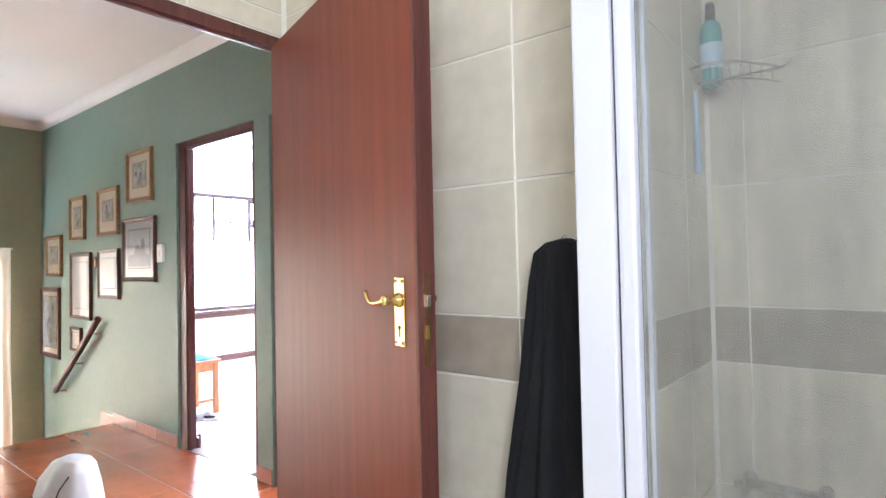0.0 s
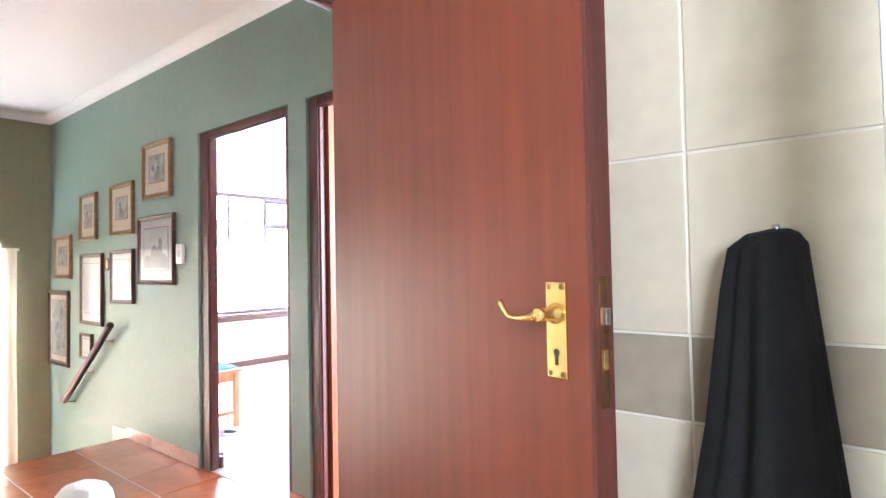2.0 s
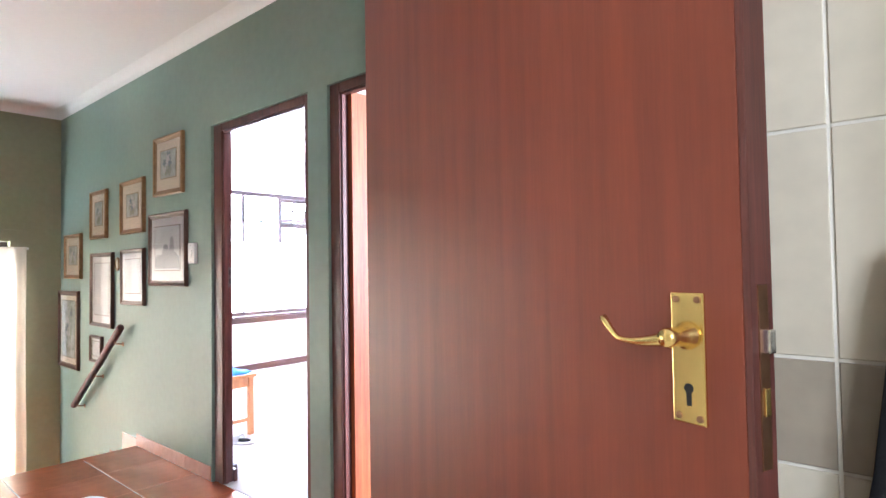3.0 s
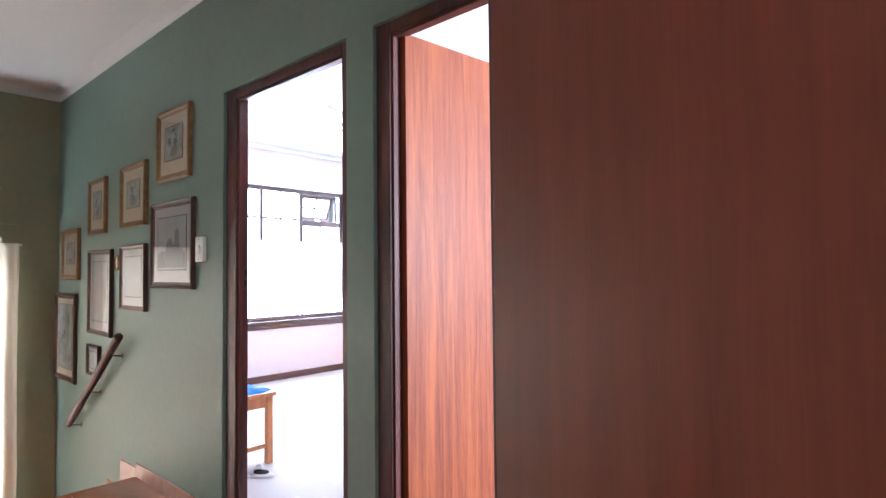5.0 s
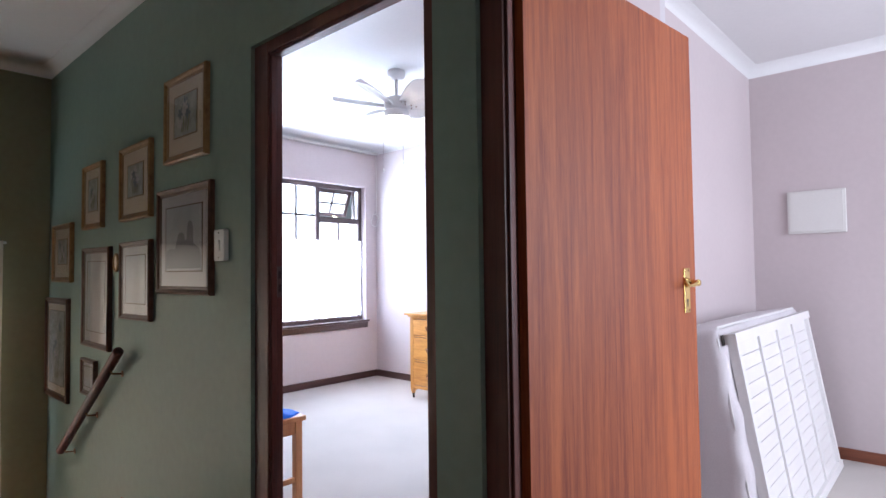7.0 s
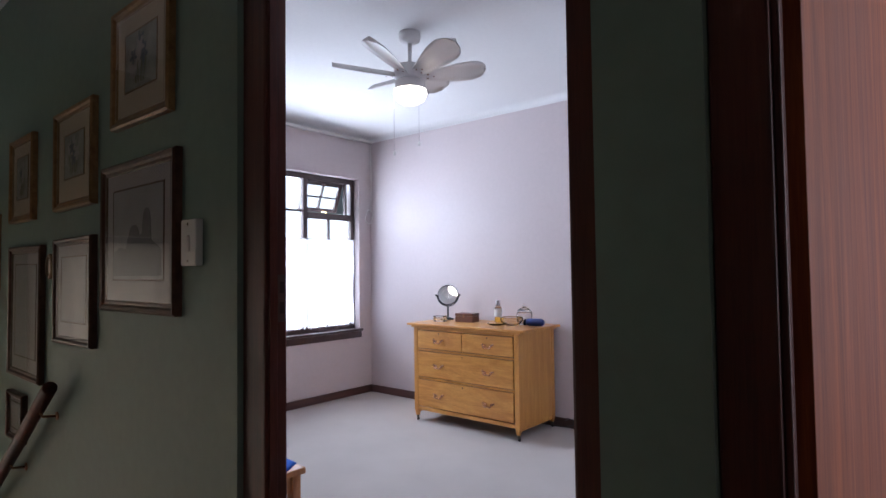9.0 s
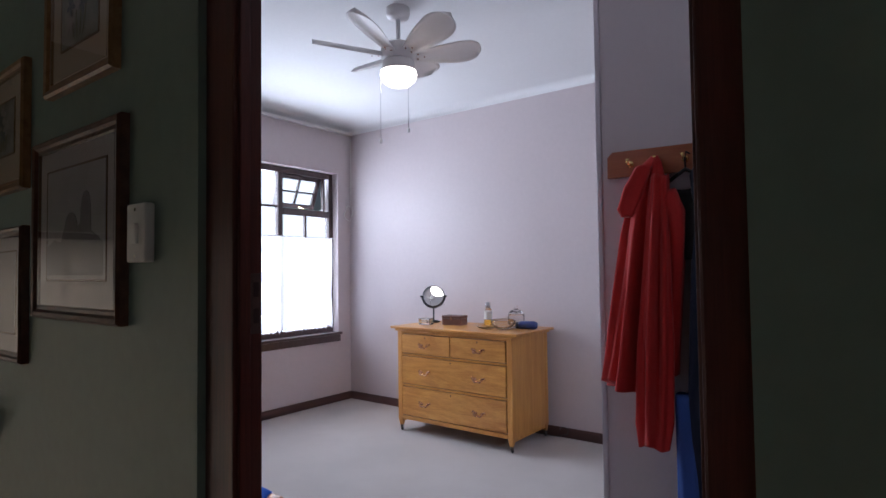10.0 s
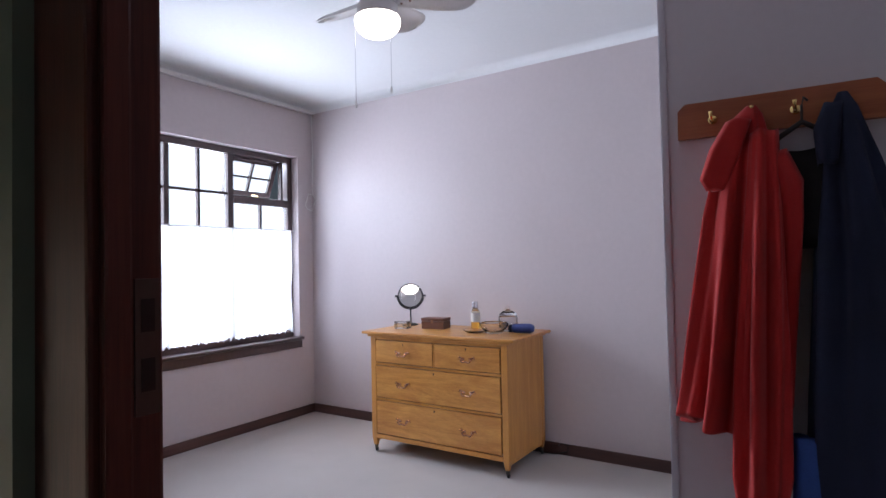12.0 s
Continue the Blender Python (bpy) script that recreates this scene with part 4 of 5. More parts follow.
light_switch(pose(-1.5255, 1.25, 1.292, 0, 0, -90) @ Matrix.Diagonal((0.8, 1, 0.6, 1)), "white plastic light switch by the bathroom door frame")

curtain = thing("curtain", "cream cotton curtain drawn across the stair window", "curtain")
part("cloth", curtain_sheet(-1.85, 1.50, -1.35, 1.452, -6.335, 0.020, 23, 0.0, 10, 3), CREAM_SHEER, curtain, smooth=True)
part("curtain_rail", tube([(-6.35, -1.9, 1.44), (-6.35, 1.52, 1.44)], 0.009, 10), PLASTIC, curtain)
structure("trim_pelmet_ledge", box(-6.398, -6.385, -1.9, 1.50, 1.60, 1.66, 0.004), GREEN_WARM_LIT, "ledge above the curtain in the same warm-lit green", "trim")

bag = thing("laundry_bundle", "white cotton laundry bundle on the tiled landing", "laundry", pose(-3.12, 1.01, -0.012))
part("cloth", drape(smooth_rings([(0.265, -0.02, 0.0, 0.05, 0.03, 0.0), (0.255, -0.03, 0.0, 0.10, 0.06, 0.2), (0.21, -0.08, 0.0, 0.18, 0.09, 0.4), (0.10, -0.14, 0.0, 0.27, 0.12, 0.6), (0.0, -0.16, 0.0, 0.31, 0.14, 0.5)], 7), 64, 5, 0.05, 8), WHITE_CLOTH, bag, smooth=True)
part("tie", tube([(0.07, -0.07, 0.20), (0.09, -0.12, 0.15), (0.08, -0.15, 0.05), (0.12, -0.17, 0.004)], 0.004, 8), STEEL_DARK, bag)

# ---- bedroom ----
dresser = thing("chest_of_drawers", "honey oak chest of drawers on castors against the wall", "chest of drawers", pose(-5.079, 4.535, 0) @ Matrix.Diagonal((1, 1, 0.984, 1)))
DW, DD = 0.515, 0.525
part("top", box(-DW - 0.055, DW + 0.055, -0.03, DD + 0.005, 0.803, 0.822, 0.006), OAK, dresser)
part("under_moulding", box(-DW - 0.02, DW + 0.02, -0.012, DD - 0.001, 0.785, 0.802, 0.006), OAK, dresser)
part("side_panel", box(-DW + 0.002, -DW + 0.02, 0.041, DD - 0.041, 0.10, 0.785, 0.001), OAK_UP, dresser)
part("side_panel", box(DW - 0.02, DW - 0.002, 0.041, DD - 0.041, 0.10, 0.785, 0.001), OAK_UP, dresser)
part("back_panel", box(-DW + 0.041, DW - 0.041, DD - 0.012, DD - 0.002, 0.10, 0.785), OAK_UP, dresser)
part("bottom_rail", box(-DW + 0.041, DW - 0.041, 0.0, 0.03, 0.095, 0.125, 0.003), OAK, dresser)
part("side_rail", box(DW - 0.030, DW - 0.006, 0.041, DD - 0.041, 0.07, 0.099, 0.003), OAK, dresser)
part("side_rail", box(-DW + 0.006, -DW + 0.030, 0.041, DD - 0.041, 0.07, 0.099, 0.003), OAK, dresser)
for sx in (-1, 1):
    for y in (0.02, DD - 0.02):
        cx = sx * (DW - 0.02)
        bm = bmesh.new()
        rings = []
        for z, r in ((0.785, 0.02), (0.10, 0.02), (0.045, 0.0125)):
            rings.append([bm.verts.new((cx + a * r, y + b * r, z)) for a, b in ((-1, -1), (1, -1), (1, 1), (-1, 1))])
        for a, b in zip(rings, rings[1:]):
            for k in range(4):
                bm.faces.new((a[k], a[(k + 1) % 4], b[(k + 1) % 4], b[k]))
        bm.faces.new(rings[0])
        bm.faces.new(rings[-1][::-1])
        bmesh.ops.recalc_face_normals(bm, faces=bm.faces[:])
        bmesh.ops.bevel(bm, geom=bm.edges[:], offset=0.002, segments=1, affect="EDGES")
        leg = part("leg", bm, OAK_UP, dresser)
        part("castor_cup", lathe([(0.011, 0.022), (0.0135, 0.048)], 12, Matrix.Translation((cx, y, 0))), STEEL_DARK, leg)
        part("castor", lathe([(0.010, -0.007), (0.0135, -0.004), (0.0135, 0.004), (0.010, 0.007)], 16, Matrix.Translation((cx + 0.004, y, 0.0135)) @ Matrix.Rotation(math.pi / 2, 4, "Y")), BLACK_METAL, leg, smooth=True)


def bail(parent, x, z):
    """A bronze swan-neck pull on two roses."""
    for s in (-1, 1):
        part("pull_rose", lathe([(0.012, 0), (0.011, 0.003), (0.005, 0.006), (0.006, 0.012)], 12, Matrix.Translation((x + s * 0.027, -0.004, z)) @ Matrix.Rotation(math.pi / 2, 4, "X")), COPPER, parent, smooth=True)
        part("pull_leaf", tube([(x + s * 0.03, -0.007, z + 0.004), (x + s * 0.05, -0.007, z + 0.013), (x + s * 0.058, -0.007, z + 0.001)], [0.005, 0.007, 0.003], 8), COPPER, parent, smooth=True)
    pts = [(x + 0.036 * math.cos(t), -0.022, z + 0.002 + 0.026 * math.sin(t) * (1 - 0.45 * math.cos(t * 2) ** 2)) for t in [math.pi + math.pi * i / 12 for i in range(13)]]
    part("pull_bail", tube(pts, 0.0055, 8), COPPER, parent, smooth=True)


def drawer(x0, x1, z0, z1, pulls):
    d = part("drawer", box(x0 + 0.003, x1 - 0.003, -0.004, 0.40, z0 + 0.003, z1 - 0.003, 0.0025), OAK, dresser)
    for x in pulls:
        bail(d, x, (z0 + z1) / 2 - 0.005)
    k = (x0 + x1) / 2
    part("escutcheon", lathe([(0.0055, 0), (0.0055, 0.002), (0.003, 0.003)], 10, Matrix.Translation((k, -0.005, z1 - 0.022)) @ Matrix.Rotation(math.pi / 2, 4, "X") @ Matrix.Diagonal((0.7, 1.5, 1, 1))), BLACK_METAL, d)


drawer(-DW + 0.044, -0.006, 0.612, 0.765, [-0.245])
drawer(0.006, DW - 0.044, 0.612, 0.765, [0.245])
drawer(-DW + 0.044, DW - 0.044, 0.375, 0.592, [-0.245, 0.245])
drawer(-DW + 0.044, DW - 0.044, 0.130, 0.355, [-0.245, 0.245])
part("drawer_rail", box(-DW + 0.041, DW - 0.041, 0.0, 0.03, 0.595, 0.609, 0.002), OAK, dresser)
part("drawer_rail", box(-DW + 0.041, DW - 0.041, 0.0, 0.03, 0.358, 0.372, 0.002), OAK, dresser)
part("drawer_rail", box(-DW + 0.041, DW - 0.041, 0.0, 0.03, 0.768, 0.784, 0.002), OAK, dresser)
part("drawer_rail", box(-0.005, 0.005, 0.0, 0.03, 0.610, 0.767, 0.001), OAK, dresser)

TOP = 0.8091
mir = thing("shaving_mirror", "round two-sided table mirror in a black frame", "mirror", pose(-5.545, 4.93, TOP, 0, 0, 35))
part("base", lathe([(0.052, 0), (0.052, 0.008), (0.03, 0.016), (0.009, 0.022)], 24), BLACK_METAL, mir, smooth=True)
part("stem", tube([(0, 0, 0.02), (0, 0, 0.115)], 0.006, 10), BLACK_METAL, mir, smooth=True)
part("yoke", tube([(0.097 * math.cos(t), 0, 0.215 + 0.097 * math.sin(t)) for t in [math.pi + math.pi * i / 16 for i in range(17)]], 0.0045, 8), BLACK_METAL, mir, smooth=True)
mt = pose(0, 0, 0.215, 72, 0, 0)
ring = [(0.088 * math.cos(2 * math.pi * i / 32), 0.088 * math.sin(2 * math.pi * i / 32), 0) for i in range(33)]
part("rim", tube([mt @ Vector(p) for p in ring], 0.0065, 8), BLACK_METAL, mir, smooth=True)
part("glass", lathe([(0.085, -0.003), (0.085, 0.003)], 36, mt), MIRROR, mir, "mirror glass")
for s in (-1, 1):
    part("pivot", tube([(s * 0.088, 0, 0.215), (s * 0.112, 0, 0.215)], [0.006, 0.008], 8), BLACK_METAL, mir)


def glass_pot(m, name, label, prof, lid=None, w=24):
    g = thing(name, label, "glass jar", m)
    part("bowl", lathe(prof, w), CRYSTAL, g, smooth=True)
    if lid:
        part("lid", lathe(lid, w), CRYSTAL, g, smooth=True)
    return g


pot = thing("glass_trinket_box", "small square clear glass trinket box", "glass box", pose(-5.47, 4.735, TOP, 0, 0, 8))
part("bowl", box(-0.05, 0.05, -0.035, 0.035, 0, 0.038, 0.006), GLASS, pot)
part("lid", box(-0.051, 0.051, -0.036, 0.036, 0.039, 0.052, 0.005), GLASS, pot)
bx = thing("wooden_box", "small dark walnut box with a carved lid", "box", pose(-5.262, 4.84, TOP, 0, 0, 6))
part("body", box(-0.085, 0.085, -0.055, 0.055, 0, 0.05, 0.003), BOX_WOOD, bx)
part("lid", box(-0.087, 0.087, -0.057, 0.057, 0.052, 0.074, 0.004), BOX_WOOD, bx)
part("clasp", box(-0.008, 0.008, -0.0595, -0.055, 0.04, 0.062, 0.001), OLD_BRASS, bx)
sc = thing("perfume_bottle", "tall perfume bottle half full of amber liquid", "bottle", pose(-4.945, 4.84, TOP))
part("bottle", lathe([(0.027, 0.004), (0.030, 0.008), (0.030, 0.125), (0.022, 0.138), (0.013, 0.142)], 24), GLASS, sc, smooth=True)
part("liquid", lathe([(0.025, 0.008), (0.026, 0.012), (0.026, 0.055)], 24), AMBER, sc)
part("label", lathe([(0.0303, 0.06), (0.0305, 0.062), (0.0305, 0.115), (0.0303, 0.117)], 24), PLASTIC, sc)
part("cap", lathe([(0.019, 0.143), (0.020, 0.146), (0.020, 0.185), (0.0185, 0.19)], 20), CHROME, sc, smooth=True)
dish = glass_pot(pose(-4.875, 4.715, TOP), "glass_dish", "shallow scalloped clear glass dish", [(0.03, 0), (0.055, 0.004), (0.075, 0.016), (0.078, 0.02), (0.07, 0.017), (0.04, 0.008), (0.0, 0.006)])
jar_prof = [(0.045, 0), (0.055, 0.004), (0.088, 0.04), (0.092, 0.062), (0.080, 0.068), (0.086, 0.058), (0.080, 0.04), (0.048, 0.012), (0.0, 0.010)]
glass_pot(pose(-4.765, 4.76, TOP), "glass_bowl", "cut clear glass bowl", jar_prof, None, 16)
glass_pot(pose(-4.735, 4.90, TOP), "lidded_glass_jar", "clear glass jar with a knobbed lid", [(0.05, 0), (0.06, 0.006), (0.062, 0.09), (0.055, 0.10), (0.052, 0.095), (0.056, 0.085), (0.054, 0.012), (0.0, 0.010)], [(0.058, 0.101), (0.056, 0.112), (0.030, 0.130), (0.010, 0.138), (0.014, 0.150), (0.010, 0.160), (0.0, 0.162)])
bl = thing("lotion_bottle", "dark blue lotion bottle lying on its side", "bottle", pose(-4.60, 4.83, TOP + 0.030, 0, 0, 10))
part("body", tube([(-0.065, 0, 0), (-0.055, 0, 0), (0.05, 0, 0), (0.072, 0, 0.0)], [0.022, 0.028, 0.030, 0.020], 18), BLUE_BOTTLE, bl, smooth=True)
part("cap", tube([(-0.086, 0, -0.003), (-0.067, 0, -0.002)], 0.0235, 18), NAVY_CLOTH, bl, smooth=True)

fan = thing("ceiling_fan", "white ceiling fan with six petal blades and a lit bowl", "ceiling fan", pose(-4.575, 3.43, 0))
part("canopy", lathe([(0.062, CEIL_BED), (0.064, CEIL_BED - 0.025), (0.058, CEIL_BED - 0.05), (0.02, CEIL_BED - 0.062)], 28), FAN_WHITE, fan, smooth=True)
part("rod", tube([(0, 0, CEIL_BED - 0.055), (0, 0, 2.44)], 0.0125, 12), FAN_WHITE, fan, smooth=True)
part("motor", lathe([(0.03, 2.462), (0.085, 2.445), (0.092, 2.425), (0.092, 2.375), (0.08, 2.362)], 32), FAN_WHITE, fan, smooth=True)
part("light_kit", lathe([(0.078, 2.36), (0.088, 2.352), (0.088, 2.318), (0.098, 2.305)], 32), FAN_WHITE, fan, smooth=True)
part("bowl", lathe([(0.094, 2.304), (0.098, 2.288), (0.095, 2.272), (0.086, 2.254), (0.070, 2.239), (0.048, 2.228), (0.02, 2.223), (0.0, 2.222)], 48), BULB, fan, "lit opal glass bowl", True)
for i in range(6):
    a = radians(42 + 60 * i)
    bm = bmesh.new()
    outline = []
    for k in range(29):
        s = k / 28
        outline.append((0.085 + 0.365 * s, (0.034 + 0.050 * math.sin(min(1, s * 1.25) * math.pi / 2)) * (1 - max(0, (s - 0.72) / 0.28) ** 2.4) ** 0.5))
    m = Matrix.Rotation(a, 4, "Z") @ Matrix.Translation((0, 0, 2.385)) @ Matrix.Rotation(radians(-20), 4, "X")
    grid = {}
    for k, (r, hw) in enumerate(outline):
        for j in range(7):
            q = j / 3 - 1
            for side in (0, 1):
                grid[k, j, side] = bm.verts.new(m @ Vector((r, q * hw, 0.022 * (1 - q * q) + 0.15 * (r - 0.085) + 0.004 * side)))
    for k in range(28):
        for j in range(6):
            bm.faces.new([grid[k + u, j + v, 1] for u, v in ((0, 0), (1, 0), (1, 1), (0, 1))])
            bm.faces.new([grid[k + u, j + v, 0] for u, v in ((0, 1), (1, 1), (1, 0), (0, 0))])
        for j in (0, 6):
            bm.faces.new([grid[k, j, 0], grid[k + 1, j, 0], grid[k + 1, j, 1], grid[k, j, 1]])
    bmesh.ops.remove_doubles(bm, verts=bm.verts[:], dist=0.0005)
    bmesh.ops.recalc_face_normals(bm, faces=bm.faces[:])
    blade = part("blade", bm, FAN_WHITE, fan, smooth=True)
    for r, q in ((0.105, -0.018), (0.105, 0.018), (0.14, 0.0)):
        part("screw", lathe([(0.005, -0.006), (0.005, -0.003)], 8, m @ Matrix.Translation((r, q, 0.006))), OLD_BRASS, blade)
for x, y, z in ((-0.075, -0.06, 1.95), (0.085, -0.02, 1.99)):
    ch = part("pull_chain", tube([(x, y, 2.32), (x, y, z)], 0.0016, 6), CHROME, fan)
    part("pull", lathe([(0.002, z), (0.006, z - 0.012), (0.005, z - 0.028), (0.001, z - 0.03)], 10, Matrix.Translation((x, y, 0))), PLASTIC, ch, smooth=True)

rod = thing("curtain_track", "white curtain track with its pull cord", "curtain rail")
part("track", box(-6.69, -6.665, 2.4, 5.085, 2.575, 2.603, 0.004), PLASTIC, rod)
for y in (2.6, 3.4, 4.2, 4.95):
    part("track_bracket", box(-6.724, -6.690, y - 0.012, y + 0.012, 2.58, 2.60, 0.002), PLASTIC, rod)
part("cord", tube([(-6.675, 5.06, 2.56), (-6.672, 5.065, 2.2), (-6.675, 5.062, 1.87)], 0.004, 8), PLASTIC, rod, smooth=True)
part("cord_loop", tube([(-6.69 + 0.012 * math.sin(3 * t), 5.05 - 0.05 * math.cos(t), 1.81 + 0.075 * math.sin(t)) for t in [2 * math.pi * i / 40 * 2.0 for i in range(41)]], 0.004, 8), PLASTIC, rod, smooth=True)

cafe = thing("cafe_curtain", "white voile half curtain with a lace hem on the lower window", "curtain")
part("cloth", curtain_sheet(3.36, 4.10, 0.70, 1.565, -6.768, 0.012, 9, 0.03, 12, 7), WHITE_SHEER, cafe, smooth=True)
part("cloth", curtain_sheet(4.11, 4.90, 0.70, 1.565, -6.768, 0.012, 9, 0.03, 12, 11), WHITE_SHEER, cafe, smooth=True)
part("curtain_wire", tube([(-6.765, 3.31, 1.56), (-6.765, 4.93, 1.56)], 0.004, 8), PLASTIC, cafe)

hb = thing("hook_board", "reddish wooden coat rack board with four brass hooks", "coat rack", pose(-3.123, 3.198, 1.612, 0, 0.9, 0))
part("board", prism([(-0.222, -0.046), (0.222, -0.046), (0.222, 0.028), (0.204, 0.046), (-0.204, 0.046), (-0.222, 0.028)], 0.018, Matrix.Translation((0, -0.018, 0))), BOARD_WOOD, hb)
for x in (-0.137, -0.045, 0.045, 0.137):
    hk = part("coat_hook", lathe([(0.012, 0), (0.011, 0.003), (0.005, 0.005)], 14, Matrix.Translation((x, -0.0185, -0.004)) @ Matrix.Rotation(math.pi / 2, 4, "X")), BRASS, hb, "small brass hook")
    part("hook_arm", tube([(x, -0.02, -0.004), (x, -0.04, -0.012), (x, -0.05, -0.004), (x, -0.054, 0.012)], [0.004, 0.004, 0.004, 0.006], 8), BRASS, hk, smooth=True)

gown = thing("red_gown", "red fleece dressing gown hanging from the coat rack", "dressing gown", pose(-3.165, 3.12, 0))
part("body", drape(smooth_rings([(1.625, -0.005, 0.035, 0.012, 0.010, 0.0), (1.60, -0.01, 0.03, 0.03, 0.022, 0.2), (1.52, -0.02, 0.022, 0.055, 0.04, 0.6), (1.35, -0.035, 0.016, 0.072, 0.048, 1.0), (1.1, -0.055, 0.012, 0.085, 0.052, 1.3), (0.92, -0.07, 0.012, 0.095, 0.054, 1.4), (0.845, -0.08, 0.012, 0.10, 0.052, 1.4)], 10), 132, 7, 0.13, 21), RED_CLOTH, gown, smooth=True)
part("front_panel", drape(smooth_rings([(1.55, 0.025, -0.015, 0.03, 0.02, 0.4), (1.3, 0.018, -0.03, 0.042, 0.028, 1.0), (1.0, 0.008, -0.035, 0.052, 0.032, 1.3), (0.75, 0.0, -0.035, 0.052, 0.034, 1.2), (0.665, -0.005, -0.035, 0.046, 0.032, 0.6)], 10), 96, 5, 0.14, 12), RED_CLOTH, gown, smooth=True)
part("collar", drape(smooth_rings([(1.585, -0.03, -0.005, 0.028, 0.028, 0.2), (1.52, -0.06, -0.014, 0.036, 0.03, 0.5), (1.45, -0.085, -0.016, 0.034, 0.026, 0.6), (1.42, -0.085, -0.016, 0.02, 0.018, 0.3)], 8), 48, 3, 0.10, 14), RED_CLOTH, gown, smooth=True)
part("sleeve", drape(smooth_rings([(1.50, 0.04, 0.0, 0.03, 0.03, 0.5), (1.42, 0.06, -0.005, 0.042, 0.034, 0.8), (1.34, 0.065, 0.0, 0.036, 0.03, 0.9), (1.05, 0.05, 0.015, 0.026, 0.026, 0.9), (0.9, 0.045, 0.015, 0.02, 0.02, 0.6)], 8), 56, 3, 0.12, 17), RED_CLOTH, gown, smooth=True)
# short black garment of no certain kind, on a hanger
jk = thing("black_garment", "short black garment on a coat hanger", "jacket", pose(-3.065, 3.135, 0))
part("hanger_hook", tube([(0, -0.005, 1.56), (0, -0.012, 1.60), (0.005, -0.012, 1.62), (0.012, 0.0, 1.615)], 0.003, 8), BLACK_METAL, jk)
part("hanger_arm", tube([(-0.07, 0, 1.52), (0, -0.005, 1.565), (0.07, 0, 1.52)], 0.007, 8), BLACK_METAL, jk, smooth=True)
part("body", drape(smooth_rings([(1.50, 0.02, 0.01, 0.06, 0.03, 0.3), (1.36, 0.02, 0.01, 0.085, 0.04, 0.5), (1.30, 0.02, 0.01, 0.085, 0.04, 0.5), (1.275, 0.02, 0.01, 0.07, 0.03, 0.4)], 8), 64, 5, 0.09, 31), BLACK_CLOTH, jk, smooth=True)
nv = thing("navy_coat", "navy blue denim coat hanging from the coat rack", "coat", pose(-2.985, 3.115, 0))
part("body", drape(smooth_rings([(1.625, 0.0, 0.035, 0.010, 0.01, 0.0), (1.59, 0.002, 0.03, 0.026, 0.026, 0.3), (1.48, 0.008, 0.02, 0.052, 0.040, 0.7), (1.25, 0.03, 0.015, 0.095, 0.052, 0.8), (0.9, 0.03, 0.01, 0.11, 0.056, 0.9), (0.45, 0.03, 0.01, 0.12, 0.06, 1.2)], 10), 96, 6, 0.12, 41), NAVY_CLOTH, nv, smooth=True)
part("collar", drape(smooth_rings([(1.595, -0.02, 0.0, 0.018, 0.020, 0.2), (1.53, -0.035, -0.014, 0.026, 0.024, 0.6), (1.46, -0.035, -0.014, 0.020, 0.02, 0.5)], 6), 40, 3, 0.1, 43), NAVY_CLOTH, nv, smooth=True)
part("tail", drape(smooth_rings([(0.84, -0.09, -0.01, 0.035, 0.03, 0.3), (0.60, -0.075, -0.01, 0.05, 0.034, 0.8), (0.40, -0.065, -0.01, 0.06, 0.036, 0.8)], 8), 48, 4, 0.1, 44), BLUE_CLOTH, nv, "bright blue lower part", True)

stool = thing("wooden_stool", "square orange pine stool beside the doorway", "stool", pose(-4.475, 2.262, 0))
part("seat", box(-0.20, 0.20, -0.20, 0.20, 0.425, 0.452, 0.006), PINE, stool)
for sx in (-1, 1):
    for sy in (-1, 1):
        part("leg", box(sx * 0.165 - 0.02, sx * 0.165 + 0.02, sy * 0.165 - 0.02, sy * 0.165 + 0.02, 0.0, 0.424, 0.004), PINE, stool)
    part("apron", box(sx * 0.165 - 0.010, sx * 0.165 + 0.010, -0.144, 0.144, 0.355, 0.424, 0.003), PINE, stool)
    part("stretcher", box(sx * 0.165 - 0.010, sx * 0.165 + 0.010, -0.144, 0.144, 0.10, 0.13, 0.004), PINE, stool)
    part("apron", box(-0.144, 0.144, sx * 0.165 - 0.010, sx * 0.165 + 0.010, 0.355, 0.424, 0.003), PINE, stool)
bm = bmesh.new()
N = 22
gv = {}
for side in (0, 1):
    for i in range(N + 1):
        for j in range(N + 1):
            u, v = i / N - 0.5, j / N - 0.5
            hgt = 0.016 + 0.014 * noise.noise(Vector((u * 5, v * 5, 2))) + 0.030 * math.exp(-((u + 0.1) ** 2 + v ** 2) * 14)
            edge = max(abs(u), abs(v)) * 2
            gv[side, i, j] = bm.verts.new((0.30 * u * (1 + 0.1 * math.sin(9 * v)), 0.30 * v * (1 + 0.1 * math.sin(7 * u)), 0.0 if side == 0 else 0.003 + hgt * (1 - edge ** 6)))
for i in range(N):
    for j in range(N):
        bm.faces.new([gv[1, i + a, j + b] for a, b in ((0, 0), (1, 0), (1, 1), (0, 1))])
        bm.faces.new([gv[0, i + a, j + b] for a, b in ((0, 1), (1, 1), (1, 0), (0, 0))])
for i in range(N):
    for j in (0, N):
        bm.faces.new([gv[0, i, j], gv[0, i + 1, j], gv[1, i + 1, j], gv[1, i, j]])
        bm.faces.new([gv[0, j, i], gv[0, j, i + 1], gv[1, j, i + 1], gv[1, j, i]])
bmesh.ops.recalc_face_normals(bm, faces=bm.faces[:])
